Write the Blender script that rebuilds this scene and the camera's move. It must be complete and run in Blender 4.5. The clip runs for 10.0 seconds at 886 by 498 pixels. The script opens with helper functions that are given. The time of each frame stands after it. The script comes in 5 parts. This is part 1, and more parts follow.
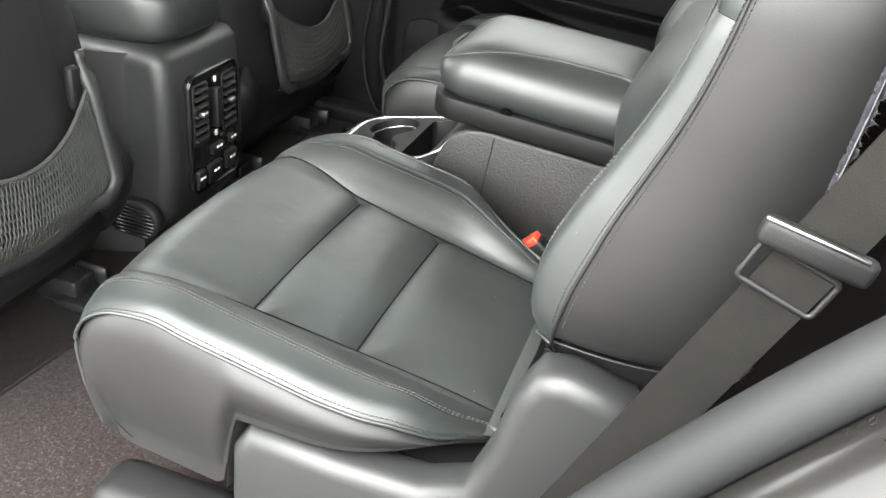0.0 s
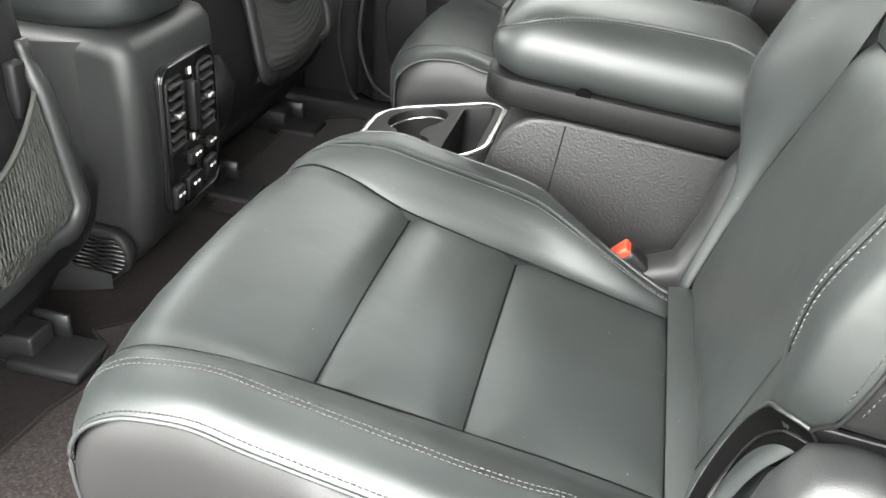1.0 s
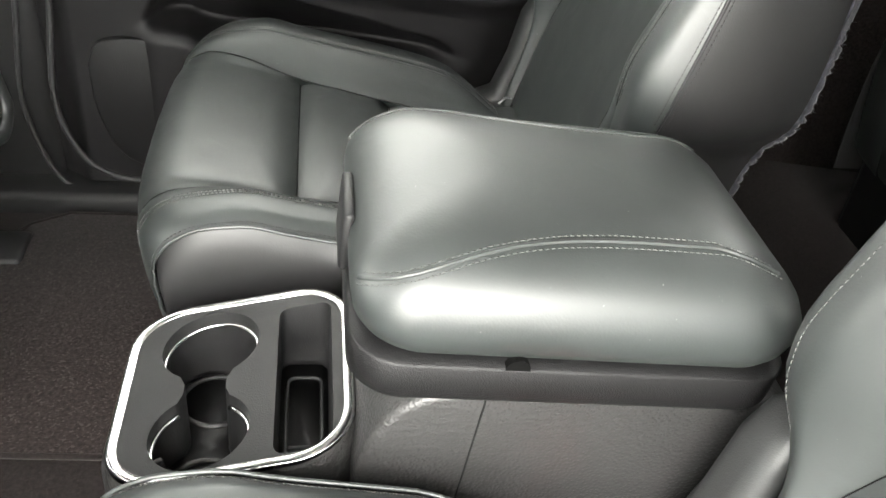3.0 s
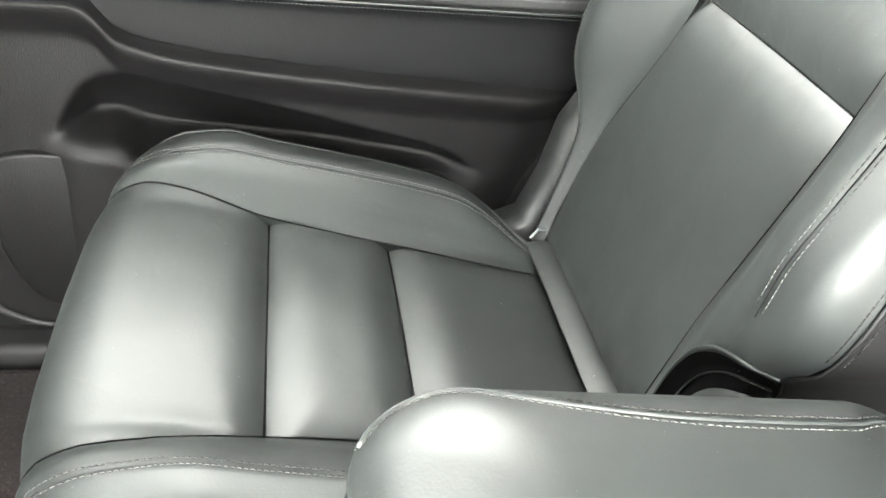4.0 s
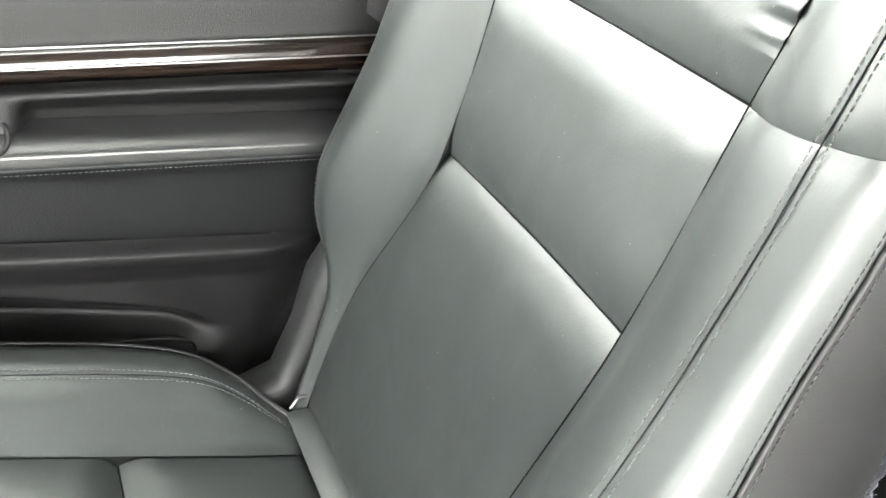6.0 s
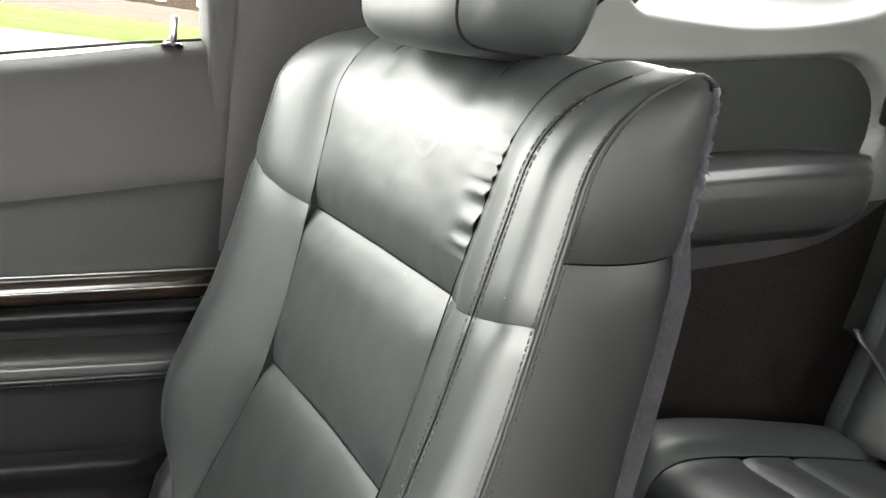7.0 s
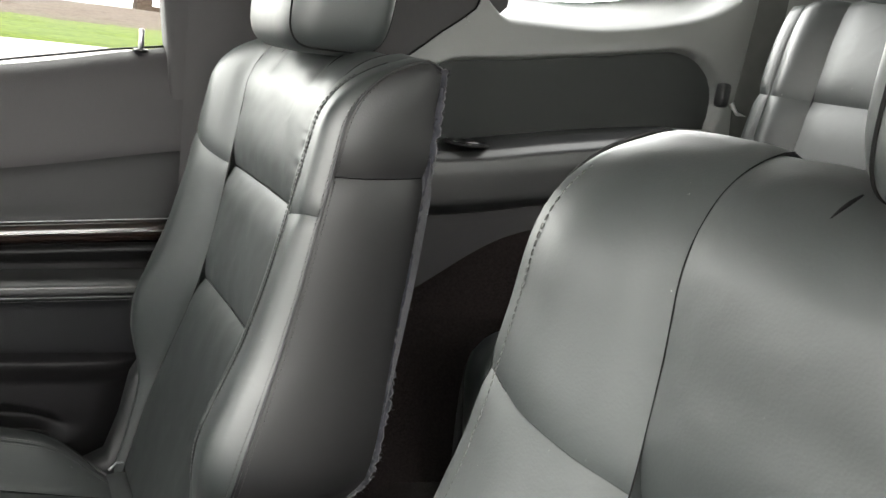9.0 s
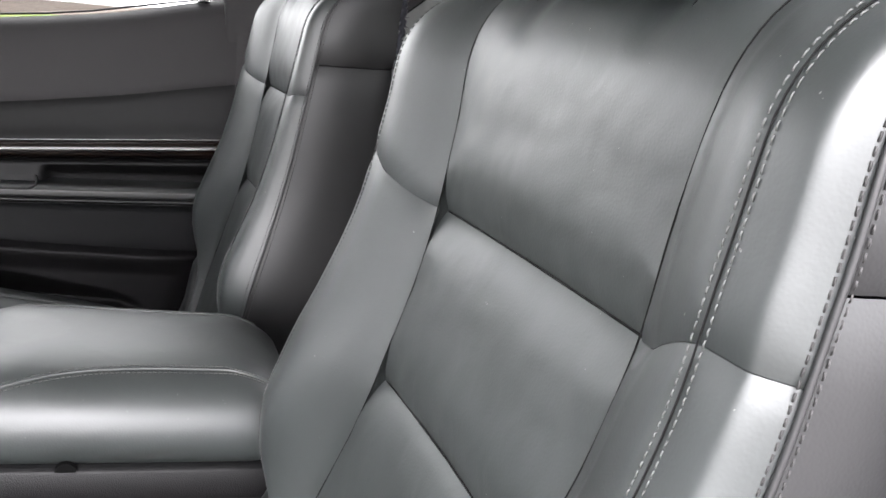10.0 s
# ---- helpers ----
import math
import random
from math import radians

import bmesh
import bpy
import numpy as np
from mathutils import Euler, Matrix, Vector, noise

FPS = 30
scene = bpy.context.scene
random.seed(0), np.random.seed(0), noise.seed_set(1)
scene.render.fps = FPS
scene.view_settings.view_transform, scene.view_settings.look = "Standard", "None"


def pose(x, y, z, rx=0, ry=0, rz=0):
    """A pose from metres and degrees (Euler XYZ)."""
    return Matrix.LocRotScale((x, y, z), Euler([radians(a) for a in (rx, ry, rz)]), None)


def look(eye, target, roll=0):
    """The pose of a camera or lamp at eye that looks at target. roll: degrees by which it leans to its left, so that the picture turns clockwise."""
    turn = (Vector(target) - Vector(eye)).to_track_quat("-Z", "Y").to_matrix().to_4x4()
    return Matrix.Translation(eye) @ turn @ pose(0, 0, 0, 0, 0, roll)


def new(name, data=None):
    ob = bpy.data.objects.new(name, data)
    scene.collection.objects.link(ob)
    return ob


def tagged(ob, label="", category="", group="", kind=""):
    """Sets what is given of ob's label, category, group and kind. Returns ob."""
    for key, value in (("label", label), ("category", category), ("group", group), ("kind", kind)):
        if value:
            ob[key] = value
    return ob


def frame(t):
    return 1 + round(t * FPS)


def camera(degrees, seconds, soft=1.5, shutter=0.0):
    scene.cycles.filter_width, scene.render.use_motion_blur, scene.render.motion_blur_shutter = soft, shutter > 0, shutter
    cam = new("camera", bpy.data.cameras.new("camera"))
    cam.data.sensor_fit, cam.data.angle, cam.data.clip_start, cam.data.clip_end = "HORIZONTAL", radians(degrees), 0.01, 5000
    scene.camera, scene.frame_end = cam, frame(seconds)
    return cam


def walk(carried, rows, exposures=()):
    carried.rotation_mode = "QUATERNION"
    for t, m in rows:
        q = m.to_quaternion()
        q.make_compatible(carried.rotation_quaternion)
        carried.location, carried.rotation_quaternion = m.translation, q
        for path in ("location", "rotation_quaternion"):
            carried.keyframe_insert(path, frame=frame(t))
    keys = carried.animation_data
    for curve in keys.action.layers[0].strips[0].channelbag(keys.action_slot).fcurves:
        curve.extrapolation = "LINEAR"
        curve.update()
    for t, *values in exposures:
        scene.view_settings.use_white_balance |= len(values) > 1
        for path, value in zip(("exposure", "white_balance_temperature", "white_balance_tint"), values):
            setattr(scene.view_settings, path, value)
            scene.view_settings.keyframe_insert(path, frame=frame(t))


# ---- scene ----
cam = camera(54.37, 10.0)
PATH = [
    (0, pose(0.1558, -1.1860, 0.8762, 59.95, -5.62, 19.26)),
    (0.5, pose(0.0139, -1.1150, 0.8053, 60.17, -5.25, 18.84)),
    (1, pose(-0.0543, -1.0068, 0.7770, 59.47, -4.79, 13.37)),
    (1.5, pose(-0.1101, -0.8665, 0.7868, 56.24, -6.26, 7.40)),
    (2, pose(-0.1549, -0.7596, 0.7830, 55.38, -6.88, 2.45)),
    (2.5, pose(-0.1920, -0.6379, 0.7957, 54.82, -6.04, -1.80)),
    (3, pose(-0.2189, -0.5172, 0.8472, 54.43, -5.63, -6.78)),
    (3.2, pose(-0.2159, -0.4611, 0.8434, 54.50, -5.98, -7.02)),
    (4.5, pose(-0.2292, -0.0521, 0.7835, 57.04, -6.44, -10.37)),
    (5, pose(-0.2106, -0.0160, 0.7657, 56.29, -6.78, -12.74)),
    (5.5, pose(-0.1813, -0.0156, 0.8226, 57.47, -7.62, -18.22)),
    (6, pose(-0.1596, -0.0319, 0.8823, 59.13, -8.40, -24.47)),
    (6.2, pose(-0.1549, -0.0461, 0.9051, 63.42, -8.22, -26.21)),
    (7.5, pose(-0.0931, -0.2892, 0.9076, 77.98, -8.35, -29.18)),
    (8, pose(-0.0841, -0.3547, 0.9057, 76.98, -7.78, -28.31)),
    (8.5, pose(-0.0959, -0.4384, 0.9135, 76.95, -7.53, -27.72)),
    (9, look((-0.099, -0.542, 0.928), (0.828, 1.167, 0.462), 7.4)),
    (9.5, look((-0.042, -0.710, 0.880), (0.793, 1.049, 0.427), 5.2)),
    (10, pose(-0.0415, -0.8317, 0.8518, 75.85, -5.58, -19.65)),
]

# world and light: bright overcast day, hazy sun on the open door's side
walk(cam, PATH, exposures=[(0.0, 3.75, 6450, 9), (0.5, 3.95, 6450, 9), (1.0, 4.0, 6450, 9), (2.0, 4.4, 6500, 9), (2.5, 4.55, 6550, 9), (3.2, 4.8, 6650, 9), (4.5, 6.2, 6500, 7), (6.0, 5.95, 6500, 8), (7.5, 4.35, 6600, 9), (9.0, 4.2, 6550, 10), (9.5, 3.75, 6400, 12), (10.0, 3.65, 6250, 17)])
SUN_EL, SUN_AZ = 46.0, -157.0
world = bpy.data.worlds.new("overcast_sky")
scene.world = world
world.use_nodes = True
wn = world.node_tree
sky = wn.nodes.new("ShaderNodeTexSky")
sky.sky_type = "NISHITA"
sky.sun_disc = False
sky.sun_elevation = radians(SUN_EL)
sky.sun_rotation = radians(SUN_AZ)
sky.air_density, sky.dust_density, sky.ozone_density = 1.0, 4.0, 1.0
hsv = wn.nodes.new("ShaderNodeHueSaturation")
hsv.inputs["Saturation"].default_value = 0.45
wn.links.new(sky.outputs[0], hsv.inputs["Color"])
cloud = wn.nodes.new("ShaderNodeMix")
cloud.data_type = "RGBA"
cloud.inputs["Factor"].default_value = 0.75
cloud.inputs["B"].default_value = (13.8, 13.9, 13.2, 1)
wn.links.new(hsv.outputs[0], cloud.inputs["A"])
wn.links.new(cloud.outputs["Result"], wn.nodes["Background"].inputs["Color"])
wn.nodes["Background"].inputs["Strength"].default_value = 0.12
sun = new("sun", bpy.data.lights.new("sun", "SUN"))
sun.data.energy, sun.data.angle, sun.data.color = 0.75, radians(40), (1.0, 0.985, 0.97)
sun.matrix_world = look((-1.5, -3.5, 4.2), (0.0, 0.0, 0.3))

# daylight through the quarter window beside the third row
quarter_light = new("quarter_window_light", bpy.data.lights.new("quarter_window_light", "AREA"))
quarter_light.data.shape, quarter_light.data.size, quarter_light.data.size_y = "RECTANGLE", 0.40, 0.16
quarter_light.data.energy, quarter_light.data.color = 0.16, (0.98, 1.0, 0.98)
quarter_light.matrix_world = look((0.76, 0.585, 1.14), (0.62, 0.0, 0.74))


# ---- materials ----
def material(name, color, rough=0.5, metal=0.0, var=0.15, grain=0.0, grain_size=900.0, cells=False, blotch=6.0,
             rough_var=0.06, spec=0.5, sheen=0.0, coat=0.0, second=None, wear=None, wear_at=0.70, crease=0.0):
    m = bpy.data.materials.new(name)
    m.use_nodes = True
    nt = m.node_tree
    b = nt.nodes["Principled BSDF"]
    tc = nt.nodes.new("ShaderNodeTexCoord")
    n1 = nt.nodes.new("ShaderNodeTexNoise")
    n1.inputs["Scale"].default_value = blotch
    n1.inputs["Detail"].default_value = 6.0
    nt.links.new(tc.outputs["Object"], n1.inputs["Vector"])
    ramp = nt.nodes.new("ShaderNodeMapRange")
    ramp.inputs["From Min"].default_value, ramp.inputs["From Max"].default_value = 0.3, 0.7
    ramp.inputs["To Min"].default_value, ramp.inputs["To Max"].default_value = 0.0, 1.0
    nt.links.new(n1.outputs["Fac"], ramp.inputs["Value"])
    mix = nt.nodes.new("ShaderNodeMix")
    mix.data_type = "RGBA"
    lo = tuple(c * (1 - var) for c in color)
    hi = second if second else tuple(min(1.0, c * (1 + var)) for c in color)
    mix.inputs["A"].default_value, mix.inputs["B"].default_value = (*lo, 1), (*hi, 1)
    nt.links.new(ramp.outputs[0], mix.inputs["Factor"])
    out = mix.outputs["Result"]
    if wear:
        n3 = nt.nodes.new("ShaderNodeTexNoise")
        n3.inputs["Scale"].default_value, n3.inputs["Detail"].default_value = 260.0, 3.0
        nt.links.new(tc.outputs["Object"], n3.inputs["Vector"])
        r3 = nt.nodes.new("ShaderNodeMapRange")
        r3.inputs["From Min"].default_value, r3.inputs["From Max"].default_value = wear_at, wear_at + 0.03
        nt.links.new(n3.outputs["Fac"], r3.inputs["Value"])
        m3 = nt.nodes.new("ShaderNodeMix")
        m3.data_type = "RGBA"
        m3.inputs["B"].default_value = (*wear, 1)
        nt.links.new(r3.outputs[0], m3.inputs["Factor"])
        nt.links.new(out, m3.inputs["A"])
        out = m3.outputs["Result"]
    nt.links.new(out, b.inputs["Base Color"])
    b.inputs["Metallic"].default_value = metal
    b.inputs["Specular IOR Level"].default_value = spec
    b.inputs["Coat Weight"].default_value = coat
    b.inputs["Coat Roughness"].default_value = 0.08
    b.inputs["Sheen Weight"].default_value = sheen
    r = nt.nodes.new("ShaderNodeMapRange")
    r.inputs["To Min"].default_value, r.inputs["To Max"].default_value = max(0.02, rough - rough_var), min(1.0, rough + rough_var)
    nt.links.new(n1.outputs["Fac"], r.inputs["Value"])
    nt.links.new(r.outputs[0], b.inputs["Roughness"])
    if grain:
        if cells:
            n2 = nt.nodes.new("ShaderNodeTexVoronoi")
            n2.feature = "SMOOTH_F1"
            src = n2.outputs["Distance"]
        else:
            n2 = nt.nodes.new("ShaderNodeTexNoise")
            n2.inputs["Detail"].default_value = 3.0
            src = n2.outputs["Fac"]
        n2.inputs["Scale"].default_value = grain_size
        nt.links.new(tc.outputs["Object"], n2.inputs["Vector"])
        bp = nt.nodes.new("ShaderNodeBump")
        bp.inputs["Strength"].default_value = grain
        bp.inputs["Distance"].default_value = 0.0006
        nt.links.new(src, bp.inputs["Height"])
        nt.links.new(bp.outputs[0], b.inputs["Normal"])
        if crease:
            # soft creases of worn hide, stretched by a slow warp
            n4 = nt.nodes.new("ShaderNodeTexNoise")
            n4.noise_type = "RIDGED_MULTIFRACTAL"
            n4.inputs["Scale"].default_value, n4.inputs["Detail"].default_value, n4.inputs["Distortion"].default_value = 26.0, 4.0, 1.4
            nt.links.new(tc.outputs["Object"], n4.inputs["Vector"])
            b4 = nt.nodes.new("ShaderNodeBump")
            b4.inputs["Strength"].default_value, b4.inputs["Distance"].default_value = crease, 0.0010
            nt.links.new(n4.outputs["Fac"], b4.inputs["Height"])
            nt.links.new(b4.outputs[0], bp.inputs["Normal"])
    return m


LEATHER = material("black_leather", (0.0125, 0.0149, 0.0145), 0.47, var=0.2, wear=(0.16, 0.16, 0.15), wear_at=0.755, grain=0.08, grain_size=620, cells=True, blotch=9, rough_var=0.09, spec=0.64, crease=0.26)
SIDE_VINYL = material("black_vinyl", (0.0085, 0.0084, 0.0087), 0.47, spec=0.34, var=0.15, grain=0.1, grain_size=700, cells=True, blotch=7)
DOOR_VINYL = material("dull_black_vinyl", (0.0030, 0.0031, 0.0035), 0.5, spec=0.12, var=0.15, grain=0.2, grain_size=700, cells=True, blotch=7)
# near-black for seam lines and joints; on the pleats it stands for shade
SEAM = material("seam_and_pleat_black", (0.003, 0.003, 0.003), 0.9, grain=0.3, spec=0.1)
# near-black for gaps, recess and notch: their shade put into colour
PIT = material("shade_black", (0.002, 0.002, 0.002), 1.0, spec=0.03)
THREAD = material("grey_thread", (0.034, 0.035, 0.034), 0.75, grain=0.3)
LIGHT_THREAD = material("pale_thread", (0.045, 0.046, 0.044), 0.7, grain=0.3)
BLACK_THREAD = material("black_thread", (0.012, 0.011, 0.011), 0.7)
PLASTIC = material("grained_black_plastic", (0.007, 0.007, 0.0073), 0.52, spec=0.26, var=0.12, grain=0.3, grain_size=900, cells=True, blotch=5)
CONSOLE_PLASTIC = material("coarse_grained_plastic", (0.0100, 0.0098, 0.0098), 0.45, spec=0.36, var=0.12, grain=1.0, grain_size=400, cells=True, blotch=5)
DOOR_SOFT = material("charcoal_door_plastic", (0.0165, 0.0152, 0.0160), 0.58, spec=0.26, var=0.1, grain=0.5, grain_size=1000, cells=True, blotch=4)
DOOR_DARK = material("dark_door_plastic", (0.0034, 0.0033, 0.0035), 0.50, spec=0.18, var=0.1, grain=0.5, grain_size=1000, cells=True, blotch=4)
ARM_VINYL = material("satin_armrest_vinyl", (0.011, 0.011, 0.0112), 0.40, spec=0.5, var=0.15, grain=0.2, grain_size=700, cells=True, blotch=7)
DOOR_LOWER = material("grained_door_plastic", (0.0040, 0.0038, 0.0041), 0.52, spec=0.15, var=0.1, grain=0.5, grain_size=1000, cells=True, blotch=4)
RECESS = material("dark_grey_fabric", (0.012, 0.0135, 0.0125), 0.7, spec=0.25, var=0.15, grain=0.5, grain_size=900)
QUARTER_GREY = material("grey_trim_plastic", (0.085, 0.087, 0.084), 0.46, spec=0.5, var=0.08, grain=0.4, grain_size=1000, cells=True, blotch=4)
GLOSS = material("piano_black_plastic", (0.006, 0.006, 0.006), 0.10, var=0.1, rough_var=0.03, blotch=12)
CARPET = material("dark_brown_carpet", (0.0055, 0.0038, 0.0036), 0.98, var=0.35, grain=1.0, grain_size=900, blotch=260, sheen=0.04, second=(0.0125, 0.0096, 0.0092), spec=0.1)
FRONT_PLASTIC = material("satin_console_plastic", (0.0135, 0.0140, 0.0142), 0.46, spec=0.40, var=0.12, grain=0.18, grain_size=900, cells=True, blotch=5)
MAT = material("grey_carpet_mat", (0.0095, 0.0070, 0.0068), 0.98, wear=(0.030, 0.025, 0.024), wear_at=0.60, var=0.35, grain=1.0, grain_size=800, blotch=220, sheen=0.05, second=(0.020, 0.0155, 0.015), spec=0.05)
FUZZ = material("blue_grey_fleece", (0.016, 0.016, 0.020), 0.98, var=0.3, grain=1.0, grain_size=700, blotch=200, sheen=0.15, spec=0.1)
RUBBER = material("black_rubber", (0.009, 0.009, 0.0095), 0.6, spec=0.3, var=0.15, grain=0.3)
SEAL = material("soft_rubber_seal", (0.011, 0.0115, 0.012), 0.62, spec=0.22, var=0.15, grain=0.2)
CHROME = material("satin_chrome", (0.62, 0.62, 0.61), 0.24, metal=1.0, var=0.05, rough_var=0.05, blotch=30)
STEEL = material("worn_steel", (0.30, 0.30, 0.30), 0.35, metal=1.0, var=0.2, blotch=40)
BLACK_STEEL = material("black_steel", (0.03, 0.03, 0.032), 0.35, metal=0.6, var=0.3, blotch=40)
RED = material("red_plastic", (0.72, 0.045, 0.02), 0.35, var=0.1, blotch=40)
# lighter copy of WEBBING: how bright the rear strap looks is put into colour
REAR_WEBBING = material("lit_belt_webbing", (0.030, 0.031, 0.028), 0.85, spec=0.15, var=0.15, grain=0.8, grain_size=700, blotch=40)
WEBBING = material("belt_webbing", (0.0085, 0.0083, 0.0075), 0.9, spec=0.1, var=0.15, grain=0.8, grain_size=700, blotch=40)
NET = material("black_elastic_net", (0.026, 0.0265, 0.024), 0.5, var=0.2, blotch=40)
HEADLINER = material("grey_headliner", (0.46, 0.46, 0.445), 0.95, var=0.06, grain=0.4, grain_size=500)
PAINT = material("black_body_paint", (0.010, 0.0095, 0.009), 0.28, var=0.3, spec=0.3, coat=0.15, blotch=9)
WOOD = material("dark_wood_trim", (0.006, 0.004, 0.003), 0.2, var=0.5, rough_var=0.03, blotch=34, coat=0.0, second=(0.009, 0.005, 0.0035))
ASPHALT = material("pale_worn_asphalt", (0.10, 0.092, 0.088), 0.9, var=0.2, grain=0.8, grain_size=120, blotch=1.5)
GRASS = material("grass", (0.019, 0.034, 0.003), 0.95, var=0.4, grain=1.0, grain_size=60, blotch=3, spec=0.03, second=(0.036, 0.048, 0.005))
DIRT = material("dirt_bank", (0.025, 0.017, 0.012), 0.95, var=0.4, grain=1.0, grain_size=30, blotch=2.5, spec=0.03, second=(0.040, 0.031, 0.025))
WHITE_PRINT = material("white_print", (0.7, 0.7, 0.68), 0.6, var=0.05)


def window_glass(name, tint):
    g = bpy.data.materials.new(name)
    g.use_nodes = True
    gb = g.node_tree.nodes["Principled BSDF"]
    gb.inputs["Base Color"].default_value = (*tint, 1)
    gb.inputs["Roughness"].default_value = 0.0
    gb.inputs["Transmission Weight"].default_value = 1.0
    gb.inputs["IOR"].default_value = 1.02
    return g


DOOR_GLASS = window_glass("tinted_door_glass", (0.31, 0.315, 0.305))
QUARTER_GLASS = window_glass("quarter_glass", (0.90, 0.92, 0.90))


# ---- geometry helpers ----
def spline(xs, ys):
    """Smooth curve through the points, without overshoot."""
    xs, ys = np.array(xs, float), np.array(ys, float)
    h = np.diff(xs)
    s = np.diff(ys) / h
    m = np.zeros(len(xs))
    m[0], m[-1] = s[0], s[-1]
    for i in range(1, len(xs) - 1):
        m[i] = 0 if s[i - 1] * s[i] <= 0 else 2 * s[i - 1] * s[i] / (s[i - 1] + s[i])

    def f(x):
        x = min(max(x, xs[0]), xs[-1])
        i = min(max(int(np.searchsorted(xs, x)) - 1, 0), len(h) - 1)
        t = (x - xs[i]) / h[i]
        return float(ys[i] * (1 + 2 * t) * (1 - t) ** 2 + m[i] * h[i] * t * (1 - t) ** 2 + ys[i + 1] * t * t * (3 - 2 * t) + m[i + 1] * h[i] * t * t * (t - 1))
    return f


def path_spline(pts):
    """Smooth curve of the arc length through points; returns the function and its length."""
    p = np.array(pts, float)
    c = np.concatenate([[0], np.cumsum(np.linalg.norm(np.diff(p, axis=0), axis=1))])
    fs = [spline(c, p[:, k]) for k in range(p.shape[1])]
    return (lambda s: tuple(f(s) for f in fs)), float(c[-1])


def smooth01(a, b, x):
    t = min(max((x - a) / (b - a), 0.0), 1.0)
    return t * t * (3 - 2 * t)


def link_mesh(name, verts, faces, mat, parent=None, label="", smooth=True):
    me = bpy.data.meshes.new(name)
    me.from_pydata([tuple(v) for v in verts], [], faces)
    me.materials.append(mat)
    if smooth:
        me.polygons.foreach_set("use_smooth", [True] * len(me.polygons))
    me.update()
    ob = new(name, me)
    if parent is not None:
        ob.parent = parent
    if label:
        tagged(ob, label=label)
    return ob


def part(name, bm, mat, parent=None, label="", smooth=True):
    me = bpy.data.meshes.new(name)
    bm.to_mesh(me)
    bm.free()
    me.materials.append(mat)
    if smooth:
        me.polygons.foreach_set("use_smooth", [True] * len(me.polygons))
    ob = new(name, me)
    if parent is not None:
        ob.parent = parent
    if label:
        tagged(ob, label=label)
    return ob


def thing(name, label, category, x=0.0, y=0.0, z=0.0, group="", kind=""):
    ob = new(name)
    ob.location = (x, y, z)
    return tagged(ob, label, category, group, kind)


def panel(name, fn, n, m, mat, parent, label="", groove=0.006, width=0.010, edges=(1, 1, 1, 1), flip=1, wrinkle=0.0, thick=0.0):
    """A padded patch fn(s, t), s and t from 0 to 1; the edges that are named dip into their seams."""
    def ticks(k):
        return [0.5 * i / k + 0.5 * (0.5 - 0.5 * math.cos(math.pi * i / k)) for i in range(k + 1)]
    ss, ts = ticks(n), ticks(m)
    p = np.array([[fn(s, t) for t in ts] for s in ss], float)
    du, dv = np.gradient(p, axis=0), np.gradient(p, axis=1)
    nor = np.cross(du, dv) * flip
    nor /= np.maximum(np.linalg.norm(nor, axis=2, keepdims=True), 1e-9)
    ls = np.concatenate([np.zeros((1, m + 1)), np.cumsum(np.linalg.norm(np.diff(p, axis=0), axis=2), axis=0)])
    lt = np.concatenate([np.zeros((n + 1, 1)), np.cumsum(np.linalg.norm(np.diff(p, axis=1), axis=2), axis=1)], axis=1)
    off = np.zeros((n + 1, m + 1))
    for k, d in enumerate((ls, ls[-1:] - ls, lt, lt[:, -1:] - lt)):
        if edges[k]:
            off = np.minimum(off, -edges[k] * groove * (0.38 * np.exp(-(d / (0.5 * width)) ** 1.2) + 0.62 * np.exp(-(d / (2.1 * width)) ** 2)))
    if wrinkle:
        for i in range(n + 1):
            for j in range(m + 1):
                v = Vector(p[i, j])
                off[i, j] += wrinkle * (noise.noise(v * 11) + 0.6 * noise.noise(v * 31 + Vector((3, 1, 7))) + 0.35 * noise.noise(v * 75))
    p = p + nor * off[..., None]
    verts = list(p.reshape(-1, 3))
    a = lambda i, j: i * (m + 1) + j
    faces = []
    for i in range(n):
        for j in range(m):
            f = (a(i, j), a(i + 1, j), a(i + 1, j + 1), a(i, j + 1))
            faces.append(f if flip > 0 else f[::-1])
    if thick:
        k = len(verts)
        verts += list((p - nor * thick).reshape(-1, 3))
        faces += [tuple(k + q for q in f[::-1]) for f in list(faces)]
        ring = [a(i, 0) for i in range(n + 1)] + [a(n, j) for j in range(1, m + 1)] + [a(i, m) for i in range(n - 1, -1, -1)] + [a(0, j) for j in range(m - 1, 0, -1)]
        for q, r in zip(ring, ring[1:] + ring[:1]):
            faces.append((r, q, k + q, k + r) if flip > 0 else (q, r, k + r, k + q))
    return link_mesh(name, verts, faces, mat, parent, label)


